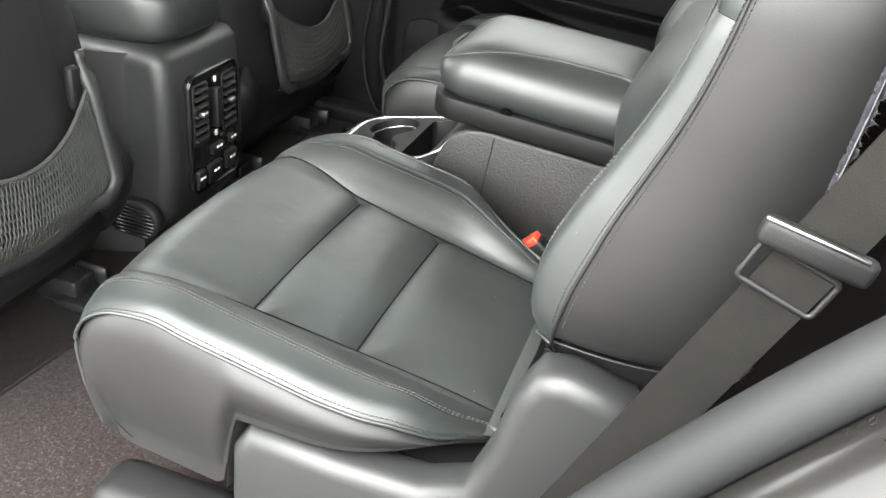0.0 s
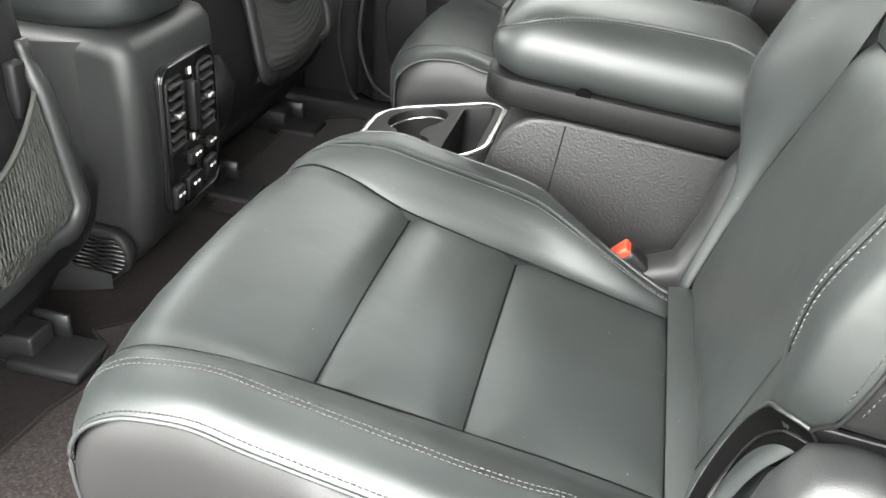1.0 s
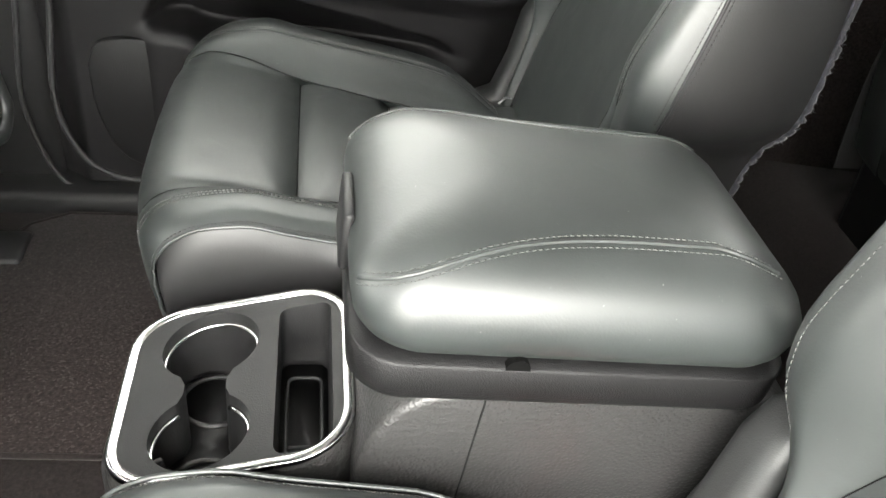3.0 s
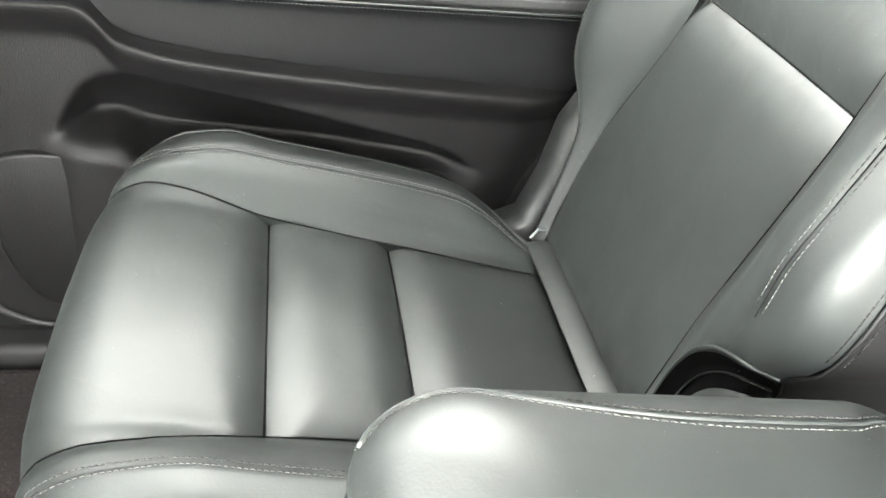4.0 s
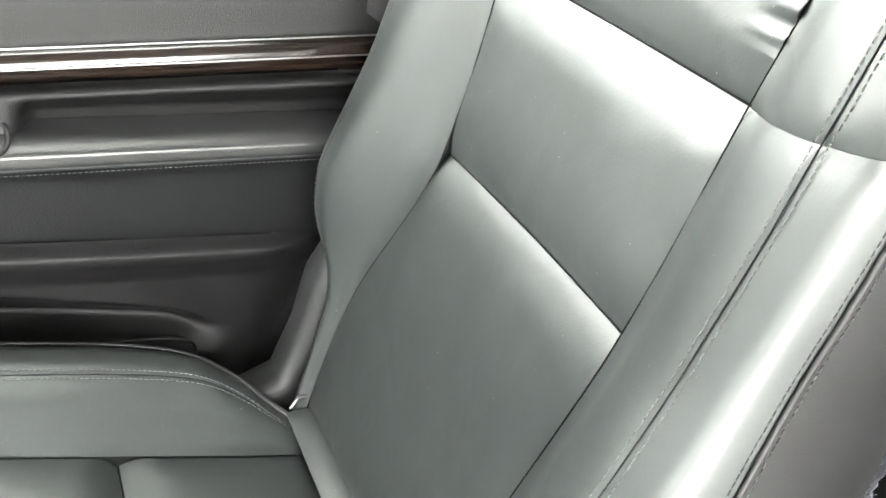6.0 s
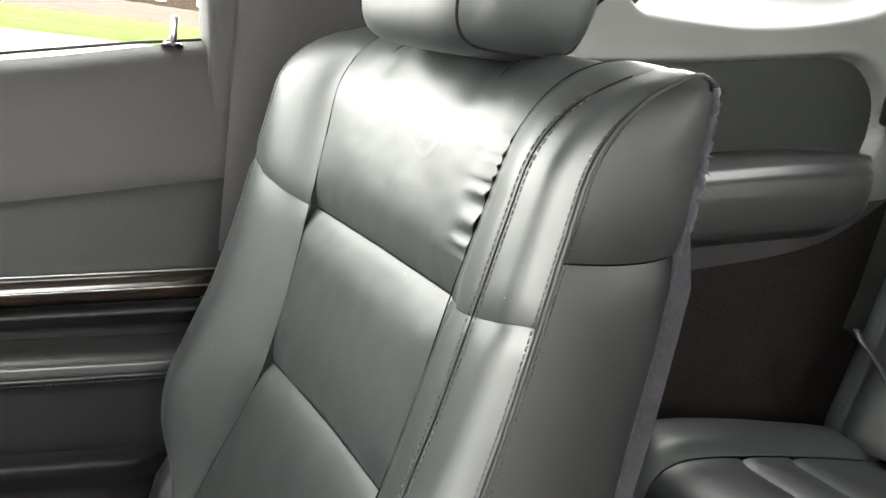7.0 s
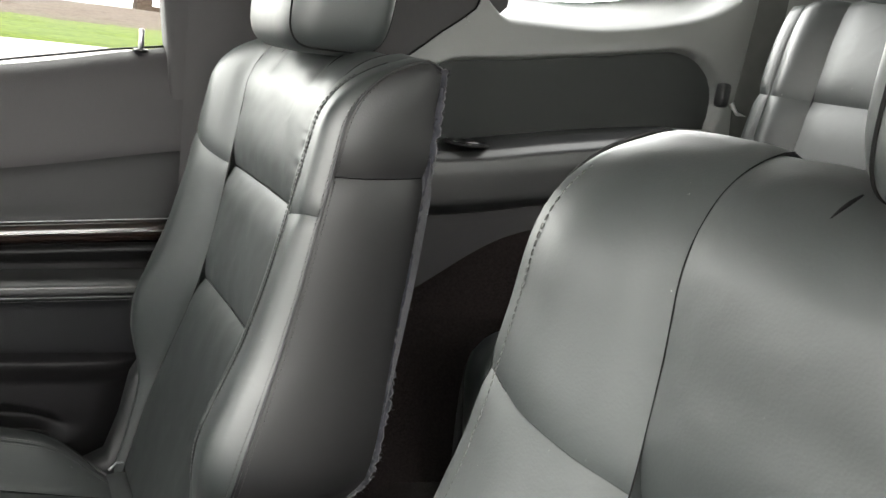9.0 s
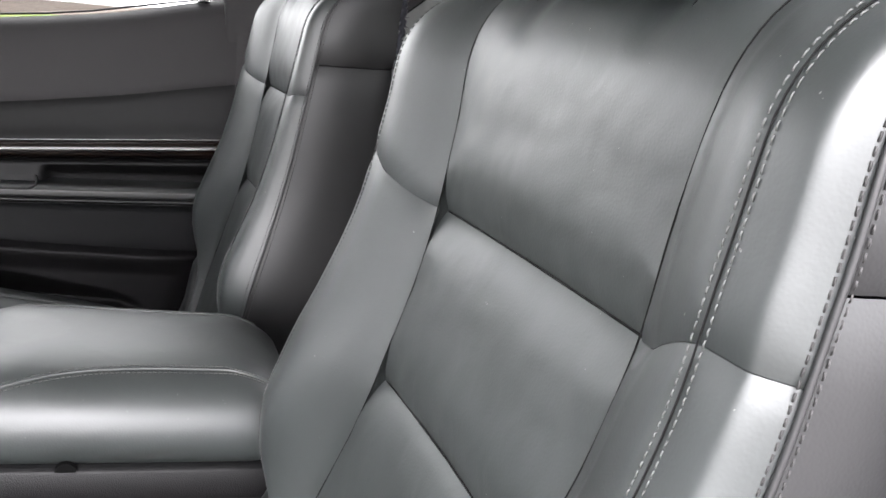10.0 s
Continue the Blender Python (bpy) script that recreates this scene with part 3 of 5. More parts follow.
        for z0, z1, nm in ((H0, H_U, 26), (H_U, BLEN - 0.004, 22)):
            def hh(k, t, z0=z0, z1=z1):
                lift = 0.024 * smooth01(2, 6, k) if sg > 0 else 0.021 * smooth01(2, 4.2, k) if inner > 0 else 0.016 * smooth01(2, 6, k)
                b0 = z0 + (lift if z0 == H_U else 0)
                b1 = z1 + (lift if z1 == H_U else 0)
                return lerp(b0 + 0.0002, b1 - 0.0002, t)
            panel("back_bolster", lambda s, t: back(sg * (strip(2.003, ks - 0.001, s)), hh(strip(2.003, ks - 0.001, s), t), low), 14, nm + 8, LEATHER, seat,
                  groove=0.005, width=0.007, edges=(0.4, 0.2, 0.7, 0.7) if sg > 0 else (0.35, 0.4, 0.7, 0.7), flip=-1, wrinkle=0.0007)
            panel("back_edge", lambda s, t: back(sg * (strip(ks + 0.001, 5.97, s)), hh(strip(ks + 0.001, 5.97, s), t), low), 10, nm + 8, LEATHER, seat,
                  groove=0.0045, width=0.006, edges=(0.3, 0.4, 0.7, 0.7) if sg > 0 else (0.4, 0.4, 0.7, 0.7), flip=-1, wrinkle=0.0004)
        seam_line = []
        for i in range(81):
            h = H0 + (BLEN - 0.02 - H0) * i / 80
            n = facing(lambda a, b: back(sg * (2.0 + 20 * a), h + b, low), 0.003, (-1, 0, 0.7))
            seam_line.append(tuple(Vector(back(sg * 2.0, h, low)) - n * 0.0019))
        tube("insert_seam", seam_line, 0.0005, SEAM, seat, sides=6)
        if sg < 0:
            line = []
            for i in range(61):
                h = h_of_z(0.49) + (BLEN - 0.05 - h_of_z(0.49)) * i / 60
                n = facing(lambda a, b: back(-(ks + 20 * a), h + b, low), 0.003, (-1, 0, 0.7))
                line.append(tuple(Vector(back(-ks, h, low)) - n * 0.0014))
            tube("bolster_seam", line, 0.00045, SEAM, seat, sides=6)
        low_side = inner < 0 and sg < 0
        hb = h_of_z(0.37 if low_side else 0.468)
        for b0, b1, nm in ((hb, h_of_z(0.800), 30), (h_of_z(0.800), BLEN - 0.006, 24)):
            panel("side_panel", lambda s, t: back_side(s, lerp(b0 + 0.0005, b1 - 0.0005, t), sg, low), 16, nm, SIDE_VINYL, seat,
                  groove=0.005, width=0.008, edges=(0.12, 0.2, 1, 1 if b1 < BLEN - 0.03 else 0), flip=-sg, wrinkle=0.0005)
        panel("side_panel", lambda s, t: back_side(s, lerp(H0, hb - 0.0005, t), sg, low), 8, 10, SIDE_VINYL, seat, groove=0.003, edges=(1, 0.5, 1, 1), flip=-sg)
        tube("piping", [back(sg * 6.0, H0 + (BLEN - 0.006 - H0) * i / 90, low) for i in range(91)], 0.0015, SIDE_VINYL, seat)
        for k in ((ks - 0.12, ks + 0.13, 5.86) if sg < 0 else (4.65, 5.86)):
            b0 = h_of_z(0.468) + 0.03 if sg < 0 else hb
            nb = lambda s, k=k, b0=b0: facing(lambda a, b: back(sg * (k + 20 * a), b0 + s + b, low), 0.003, (-1, 0, 0.7))
            cv = lambda s, k=k, b0=b0: tuple(Vector(back(sg * k, b0 + s, low)) - nb(s, k, b0) * (0.0012 if k > 5.5 else 0.0010 if sg < 0 else 0.0002))
            stitches("stitching", cv, BLEN - 0.078 - b0, THREAD if k < 5.5 else BLACK_THREAD, seat, out=nb, r=0.00048)
        b0 = h_of_z(0.468) + 0.03 if sg < 0 else hb
        ns = lambda s, b0=b0: facing(lambda a, b: back_side(0.04 + a, b0 + s + b, sg, low), 0.003, (0, sg, 0))
        stitches("stitching", lambda s, b0=b0: tuple(Vector(back_side(0.04, b0 + s, sg, low)) - ns(s) * 0.0003), BLEN - 0.078 - b0, BLACK_THREAD, seat, out=ns, r=0.00048)
        tube("piping", [back_side(i / 14, hb + 0.001, sg, low) for i in range(15)], 0.0013, SIDE_VINYL, seat)
        fz = []
        rng = random.Random(5)
        for i in range(160):
            p = Vector(back_side(1.0, hb + (BLEN - 0.035 - hb) * i / 159, sg, low))
            fz.append((p.x + 0.003 + rng.uniform(-0.0016, 0.0022), p.y - sg * 0.003 + rng.uniform(-0.001, 0.001), p.z + rng.uniform(-0.001, 0.001)))
        jag = [rng.uniform(0.0028, 0.0046) for _ in fz]
        tube("fleece_edge", fz, lambda i: jag[i], FUZZ, seat, "frayed blue-grey fleece edge", sides=7, up=(0, 1, 0))
        tv, tf = [], []
        for _ in range(520):
            p = Vector(fz[rng.randrange(len(fz))])
            d = Vector((rng.uniform(0.2, 1.0), sg * rng.uniform(-0.5, 0.9), rng.uniform(-0.8, 0.5))).normalized() * rng.choice((0.004, 0.005, 0.006, 0.009))
            w, k = rng.uniform(0.0004, 0.0011), len(tv)
            p += Vector((0, 0, rng.uniform(-0.002, 0.002)))
            tv += [p + Vector((0, w, w)), p + Vector((0, -w, w)), p + Vector((w, 0, -w)), p + d]
            tf += [(k, k + 1, k + 3), (k + 1, k + 2, k + 3), (k + 2, k, k + 3)]
        link_mesh("frayed_tufts", tv, tf, FUZZ, seat, "loose frayed fibres", smooth=False)
        outline = [(-0.194, 0.17), (-0.191, 0.275), (-0.172, 0.303), (-0.08, 0.298), (0.0, 0.300), (0.040, 0.318), (0.058, 0.370), (0.070, 0.430), (0.086, 0.460), (0.112, 0.466),
                   (0.165, 0.452), (0.195, 0.40), (0.20, 0.17)]
        if low_side:
            outline = [(x, z if z < 0.35 else 0.35 + 0.25 * (z - 0.35)) for x, z in outline]
        y0, y1 = sorted((sg * 0.205, sg * (0.238 if low_side else 0.258)))
        prism("recliner_cover", outline, "y", y0, y1, FRONT_PLASTIC, seat, "black moulded plastic recliner cover", r=0.018, seg=5)
        for xa, xb in ((-0.36, -0.20), (-0.16, 0.10)):
            y0, y1 = sorted((sg * 0.20, sg * 0.275))
            box("leg_cover", xa, xb, y0, y1, FLOOR, 0.165, PLASTIC, seat, r=0.022, seg=3)
        post = [(0.226 + 1.2 * low, sg * 0.07, 0.88), (0.222 + 1.3 * low, sg * 0.07, 0.95)]
        tube("headrest_post", post, 0.006, STEEL, seat, "steel headrest post")
    # near-black rod for the shaded gap between the recliner shroud and the backrest
    cv, ln = path_spline([(0.143, 0.2585, 0.392), (0.121, 0.2590, 0.364), (0.109, 0.2592, 0.319), (0.110, 0.2590, 0.299), (0.124, 0.2585, 0.276), (0.136, 0.258, 0.257)])
    tube("recliner_gap_shade", [cv(ln * i / 24) for i in range(25)], lambda i: 0.0012 + 0.0045 * math.sin(math.pi * (0.05 + 0.9 * i / 24)), PIT, seat, "near-black rod for the shaded gap by the recliner shroud", up=(0, 1, 0))
    # round recliner cap in the cut-out of the backrest's lower corner
    def cap(f, i, push=0.0):
        th = radians(-38 + 126 * i)
        k, h = min(5.97, 6.2 - (3.0 if inner > 0 else 3.7) * (1 - f) * math.cos(th)), max(0.004, 0.085 + 0.092 * (1 - f) * math.sin(th))
        return tuple(Vector(back(-k, h, low)) + Vector((-0.93, 0, 0.36)) * push)
    tube("flap_hem", [cap(-0.01, i / 40, 0.0008) for i in range(41)], 0.0015, LEATHER, seat, "piped hem of the leather cut-out")
    # black sheet laid over the dent; the recess's shade is its colour
    panel("recess", lambda s, t: cap(0.03 + 0.45 * s, t, 0.0035), 12, 30, PIT, seat, "near-black sheet for the shade round the recliner cap", edges=(0, 0, 0, 0), flip=-1)
    tube("recess_lip", [cap(0.17, i / 40, 0.0050) for i in range(41)], 0.0018, SIDE_VINYL, seat, flat=0.4)
    panel("recliner_cap", lambda s, t: cap(0.30 + 0.70 * s, t, 0.004 + 0.014 * math.sin(math.pi * 0.5 * min(1.0, 0.15 + 1.2 * s))), 16, 30, LEATHER, seat, "rounded grey-black recliner cap", edges=(0, 0, 0, 0), flip=-1)
    panel("cushion_core", lambda s, t: (lambda p: (p[0] + 0.013 * smooth01(a_nose - 0.03, a_nose + 0.04, t * CLEN), p[1], p[2] - 0.013))(cush(lerp(-0.240, 0.240, s), lerp(0.0, A_UNDER - 0.01, t))), 40, 60, LEATHER, seat, edges=(0, 0, 0, 0))
    panel("backrest_core", lambda s, t: (lambda p: (p[0] + 0.0165, p[1] * 0.98, p[2] - 0.006 * smooth01(0.8, 1.0, t)))(back(lerp(-5.6, 5.6, s), lerp(H0, BLEN - 0.01, t), low)), 50, 50, LEATHER, seat, flip=-1, edges=(0, 0, 0, 0))
    # backrest insert
    for b0, b1, nm in ((H0, H_L, 40), (H_L, H_U, 34), (H_U, BLEN - 0.005, 74)):
        panel("backrest_panel", lambda s, t: back(lerp(-1.998, 1.998, s), lerp(b0 + 0.0002, b1 - 0.0002, t), low), 40, nm, LEATHER, seat,
              groove=0.0125, width=0.0115, edges=(0.16, 0.16, 0.84, 0.84), flip=-1, wrinkle=0.0011)
    # thin dark rods put the shade of two pleats into colour
    for sg in (-1, 1):
        slit = [Vector(back(sg * (1.08 + 0.06 * (1 - i / 12)), h_top - 0.004 + 0.030 * i / 12, low)) for i in range(13)]
        tube("pleat", [(p.x, p.y, p.z - 0.0006) for p in slit], lambda i: 0.0016 * math.sin(math.pi * (0.1 + 0.88 * i / 12)), SEAM, seat, "dark rod for the shade in a leather pleat", flat=0.6)
    panel("rear_panel", lambda s, t: (lambda p: (REAR(0.28 + 0.62 * t), lerp(-1, 1, s) * (BW(0.28 + 0.58 * t) - 0.016 - 0.04 * smooth01(0.85, 1.0, t)), 0.28 + 0.595 * t - low * t))(0), 10, 20, FUZZ, seat, "dark carpeted seat back", edges=(0, 0, 0, 0))
    panel("seat_flap", lambda s, t: (lerp(0.037, 0.085, t), lerp(-0.172, 0.172, s), 0.317 + 0.004 * math.sin(math.pi * t) - 0.004 * t), 20, 8, LEATHER, seat, groove=0.004, width=0.006, flip=-1, wrinkle=0.001)
    tube("listing_wire", [(0.040, -0.168 * inner, 0.322), (0.050, -0.176 * inner, 0.327), (0.066, -0.178 * inner, 0.326), (0.074, -0.170 * inner, 0.322)], 0.0016, STEEL, seat, "short bright wire end")
    prism("seat_pan", [(-0.29, 0.19), (-0.30, 0.26), (-0.27, 0.30), (0.05, 0.28), (0.14, 0.33), (0.16, 0.19)], "y", -0.20, 0.20, PLASTIC, seat)
    hx, hz, hy = 0.214 + 1.4 * low, 0.981 - 0.15 * low + head_up, -0.022
    v, f = superellipsoid((hx, hy, hz), (0.058, 0.095, 0.086), 0.40, 0.42)
    head = link_mesh("headrest", [(x + 0.10 * (z - 1.0), y * (1 + 0.25 * (z - 1.0)), z) for x, y, z in v], f, LEATHER, seat, "rounded black leather headrest")
    for sg in (-1, 1):
        cut, e1, e2 = 0.80, 0.40, 0.42
        top = math.acos(cut ** (1 / e1))
        half = []
        for i in range(33):
            a = top * math.sin(math.pi * (i / 32 - 0.5))
            c = math.cos(a) ** e1
            half.append((0.0581 * max(0.0, c ** (2 / e2) - cut ** (2 / e2)) ** (e2 / 2), 0.0862 * math.copysign(abs(math.sin(a)) ** e1, a)))
        loop = [(hx - x, hy + sg * cut * 0.095, hz + z) for x, z in half] + [(hx + x, hy + sg * cut * 0.095, hz + z) for x, z in half[-2:0:-1]]
        tube("headrest_seam", [(x + 0.10 * (z - 1.0), y * (1 + 0.25 * (z - 1.0)), z) for x, y, z in loop], 0.0010, SEAM, head, closed=True, up=(0, 1, 0))
    return seat


near_seat = second_row_seat(0.019, 1, 4.08, 0.009, -0.010)
near_seat.location = (0, -0.39, 0)
far_seat = second_row_seat(0.0, -1, 4.05, 0.017, 0.003)
far_seat.location = (0, 0.39, 0)


def belt_buckle(x, y, z):
    b = thing("belt_buckle", "black seat belt buckle with a red press button", "buckle", x, y, z)
    bm = rounded_box((0.050, 0.028, 0.080), 0.006, 3, pose(0.004, 0, -0.014, 0, -48, 0))
    part("housing", bm, PLASTIC, b)
    bm = rounded_box((0.043, 0.024, 0.016), 0.003, 2, pose(-0.025, 0, 0.0125, 0, -48, 0))
    part("button", bm, RED, b, "red press button")
    part("stalk", rounded_box((0.03, 0.010, 0.11), 0.004, 2, pose(0.062, 0, -0.055, 0, -58, 0)), PLASTIC, b)
    return b


belt_buckle(0.006, -0.165, 0.293)
belt_buckle(0.002, 0.176, 0.308)


# ---- centre console between the seats ----
def console():
    c = thing("centre_console", "grained black plastic console with cup holders and chrome rim", "console")
    slope = lambda x: 0.352 + 0.22 * (x + 0.26)
    prism("body", [(-0.187, FLOOR), (-0.187, 0.30), (-0.187, 0.350), (-0.183, 0.368), (-0.176, 0.387), (-0.167, 0.404), (-0.155, 0.418), (-0.140, 0.427), (-0.12, 0.431), (-0.10, 0.431), (0.0, 0.424), (0.11, 0.415), (0.138, 0.405), (0.150, 0.38), (0.165, FLOOR)], "y", -0.108, 0.108, CONSOLE_PLASTIC, c, r=0.007, seg=3)
    tube("panel_joint", [(-0.098 - 0.10 * (0.43 - z), -0.1085, z) for z in [0.424 - 0.02 * i for i in range(16)]], 0.0008, SEAM, c)
    # front tub round the cup holders
    ring = rounded_outline(-0.372, -0.180, -0.108, 0.098, 0.050, 8)
    v, f = [], []
    levels = [(FLOOR, 0.012), (0.20, 0.0), (None, 0.0), (None, 0.006)]
    for k, (z, inset) in enumerate(levels):
        for x, y in ring:
            cx, cy = -0.276, -0.005
            xx, yy = x + (cx - x) * inset * 6, y + (cy - y) * inset * 6
            v.append((xx, yy, z if z is not None else slope(x) - 0.010 + (0.008 if k == 3 else 0)))
    n = len(ring)
    for k in range(3):
        for i in range(n):
            f.append((k * n + i, k * n + (i + 1) % n, (k + 1) * n + (i + 1) % n, (k + 1) * n + i))
    link_mesh("front_tub", v, f, CONSOLE_PLASTIC, c)
    # top plate with real openings
    outer = rounded_outline(-0.366, -0.186, -0.101, 0.091, 0.045, 8)
    ra, ca, rb, cb = 0.040, (-0.300, 0.040), 0.038, (-0.300, -0.056)
    cups = [(ca[0] + ra * math.cos(radians(a)), ca[1] + ra * math.sin(radians(a))) for a in range(-58, 239, 8)]
    cups += [(ca[0] - 0.0165, -0.004), (cb[0] - 0.0165, -0.014)]
    cups += [(cb[0] + rb * math.cos(radians(a)), cb[1] + rb * math.sin(radians(a))) for a in range(122, 419, 8)]
    cups += [(cb[0] + 0.0165, -0.014), (ca[0] + 0.0165, -0.004)]
    tray = rounded_outline(-0.244, -0.200, -0.093, 0.071, 0.010, 4)
    bm = bmesh.new()
    loops = []
    for loop in (outer, cups, tray):
        vs = [bm.verts.new((x, y, slope(x))) for x, y in loop]
        loops.append(vs)
        for a, b in zip(vs, vs[1:] + vs[:1]):
            bm.edges.new((a, b))
    bmesh.ops.triangle_fill(bm, use_beauty=True, use_dissolve=False, edges=bm.edges[:])
    bmesh.ops.recalc_face_normals(bm, faces=bm.faces)
    for fc in bm.faces:
        if fc.normal.z < 0:
            fc.normal_flip()
    part("cup_plate", bm, PLASTIC, c, "satin dark grey cup holder plate", smooth=False)

    def well(name, loop, depth, mat, lip=0.003, floor_mat=None):
        cx = sum(p[0] for p in loop) / len(loop)
        cy = sum(p[1] for p in loop) / len(loop)
        vv, ff = [], []
        steps = [(0.0, 0.0), (lip, 0.02), (depth * 0.5, 0.05), (depth - 0.004, 0.08), (depth, 0.14)]
        for d, k in steps:
            for x, y in loop:
                vv.append((x + (cx - x) * k * 0.5, y + (cy - y) * k * 0.5, slope(x) - d if d < depth * 0.4 else slope(-0.27) - d))
        m = len(loop)
        for a in range(len(steps) - 1):
            for i in range(m):
                ff.append((a * m + i, (a + 1) * m + i, (a + 1) * m + (i + 1) % m, a * m + (i + 1) % m))
        ff.append(tuple((len(steps) - 1) * m + i for i in range(m)))
        return link_mesh(name, vv, ff, mat, c)
    well("cup_well", cups, 0.075, PLASTIC)
    well("tray_well", tray, 0.055, PLASTIC)
    ringpts = lambda loop, k, dz: [(x + (-0.3 - x) * k, y + ((0.04 if y > -0.009 else -0.056) - y) * k, slope(x) + dz) for x, y in loop]
    tube("chrome_ring", ringpts(cups[:38], 0.03, -0.013), 0.0021, CHROME, c, "thin chrome ring in the cup well", sides=6)
    tube("chrome_ring", ringpts(cups[40:78], 0.03, -0.013), 0.0021, CHROME, c, "thin chrome ring in the cup well", sides=6)
    for cc, rr in ((ca, 0.030), (cb, 0.029)):
        tube("cup_base_ring", [(cc[0] + rr * math.cos(2 * math.pi * i / 32), cc[1] + rr * math.sin(2 * math.pi * i / 32), slope(-0.27) - 0.0745) for i in range(32)], 0.003, CONSOLE_PLASTIC, c, closed=True)
    for a in (205, 330):
        px, py = cb[0] + 0.030 * math.cos(radians(a)), cb[1] + 0.030 * math.sin(radians(a))
        part("cup_grip", rounded_box((0.010, 0.005, 0.045), 0.002, 2, pose(px, py, slope(-0.27) - 0.045, 0, 10, a)), RUBBER, c)
    tube("tray_mat_rim", [(x, y, slope(-0.27) - 0.052) for x, y in rounded_outline(-0.237, -0.207, -0.080, 0.045, 0.008, 4)], 0.002, RUBBER, c, "black rubber mat in the tray", closed=True)
    box("tray_ridge", -0.236, -0.208, -0.040, -0.034, slope(-0.27) - 0.055, slope(-0.27) - 0.050, RUBBER, c, r=0.002)
    rim = rounded_outline(-0.364, -0.188, -0.099, 0.089, 0.043, 10)
    tube("chrome_rim", [(x, y, slope(x) + 0.0006) for x, y in rim], 0.0043, CHROME, c, "bright chrome rim round the cup holders", sides=10, closed=True, flat=0.30)
    return c


console()


def console_lid():
    lid = thing("console_armrest", "padded black leather console armrest lid with double stitching", "armrest", -0.045, 0.0, 0.436)
    lid.rotation_euler = (0, radians(4.2), 0)
    base = rounded_outline(-0.150, 0.160, -0.122, 0.122, 0.036, 8)
    v, f = [], []
    lv = [(-0.004, 0.004), (-0.003, 0.0012), (-0.001, 0.0), (0.025, -0.001), (0.0275, 0.0005), (0.0282, 0.012)]
    for z, ins in lv:
        for x, y in base:
            v.append((x * (1 - ins / 0.155), y * (1 - ins / 0.122), z))
    n = len(base)
    for k in range(len(lv) - 1):
        for i in range(n):
            f.append((k * n + i, k * n + (i + 1) % n, (k + 1) * n + (i + 1) % n, (k + 1) * n + i))
    f.append(tuple((len(lv) - 1) * n + i for i in range(n)))
    f.append(tuple(range(n))[::-1])
    link_mesh("lid_base", v, f, DOOR_DARK, lid)
    v, f = [], []
    lv = [(0.028, 0.012), (0.033, 0.005), (0.042, 0.0), (0.055, -0.003), (0.067, -0.002), (0.078, 0.003), (0.087, 0.0105), (0.0945, 0.021), (0.1000, 0.033), (0.1035, 0.046), (0.1065, 0.064), (0.1083, 0.084), (0.1090, 0.104), (0.1092, 0.1205)]
    count = 0
    for z, ins in lv:
        big = rounded_outline(-0.150 + ins * 0.9, 0.160 - ins, -0.122 + ins, 0.122 - ins, max(0.001, 0.045 - ins * 0.4) if ins < 0.1 else 0.0012, 12)
        count = len(big)
        for x, y in big:
            end = smooth01(0.10, 0.150, abs(x)) * 0.007 * (z - 0.03) / 0.11
            v.append((x, y, z - end))
    n = count
    for k in range(len(lv) - 1):
        for i in range(n):
            f.append((k * n + i, k * n + (i + 1) % n, (k + 1) * n + (i + 1) % n, (k + 1) * n + i))
    f.append(tuple((len(lv) - 1) * n + i for i in range(n)))
    link_mesh("lid_cushion", v, f, LEATHER, lid)
    zf, inf = spline(range(len(lv)), [q[0] for q in lv]), spline(range(len(lv)), [q[1] for q in lv])

    def on_lid(k, ang, along, sg):
        """A point of the padded lid at level k: round the front corner (along < 0), on the long side, round the rear corner (along > 1)."""
        ins, z = inf(k), zf(k)
        r = 0.045 - ins * 0.4
        x0, x1, y = -0.150 + ins * 0.9, 0.160 - ins, 0.122 - ins
        a = radians(ang)
        if along < 0:
            p = (x0 + r - r * math.sin(a), y - r + r * math.cos(a))
        elif along > 1:
            p = (x1 - r + r * math.sin(a), y - r + r * math.cos(a))
        else:
            p = (x0 + r + (x1 - x0 - 2 * r) * along, y)
        end = smooth01(0.10, 0.150, abs(p[0])) * 0.007 * (z - 0.03) / 0.11
        return (p[0], sg * p[1], z - end)
    for sg in (-1, 1):
        for dk, kind in ((0.0, "seam"), (-0.40, "row"), (0.33, "row")):
            pts = [on_lid(6.9 - 2.5 * ((75 - 5 * i) / 75) ** 1.1 + dk, 75 - 5 * i, -1, sg) for i in range(15)]
            pts += [on_lid(8.9 - 2.0 * (1 - i / 10) ** 4 + dk, 0, i / 10, sg) for i in range(11)]
            pts += [on_lid(8.9 - 2.0 * (i / 12) ** 1.5 + dk, 5 * i, 2, sg) for i in range(1, 13)]
            cv, ln = path_spline(pts)
            if kind == "seam":
                tube("seam", [cv(ln * i / 70) for i in range(71)], 0.0016, LEATHER, lid)
            else:
                stitches("stitching", cv, ln, LIGHT_THREAD, lid, step=0.0044, size=0.0031, r=0.0005, out=lambda s: Vector((0, 0.5 * sg, 0.85)))
    # small notch in the lid base, its shade painted as a black disc
    bm = bmesh.new()
    bmesh.ops.create_cone(bm, cap_ends=True, segments=20, radius1=0.0085, radius2=0.0085, depth=0.006, matrix=pose(-0.042, -0.1194, 0.026, 90, 0, 0))
    part("lid_notch_shade", bm, PIT, lid, "near-black disc for the shaded notch in the lid base", smooth=False)
    box("latch", -0.157, -0.149, -0.03, 0.03, 0.028, 0.075, PLASTIC, lid, r=0.003)
    return lid


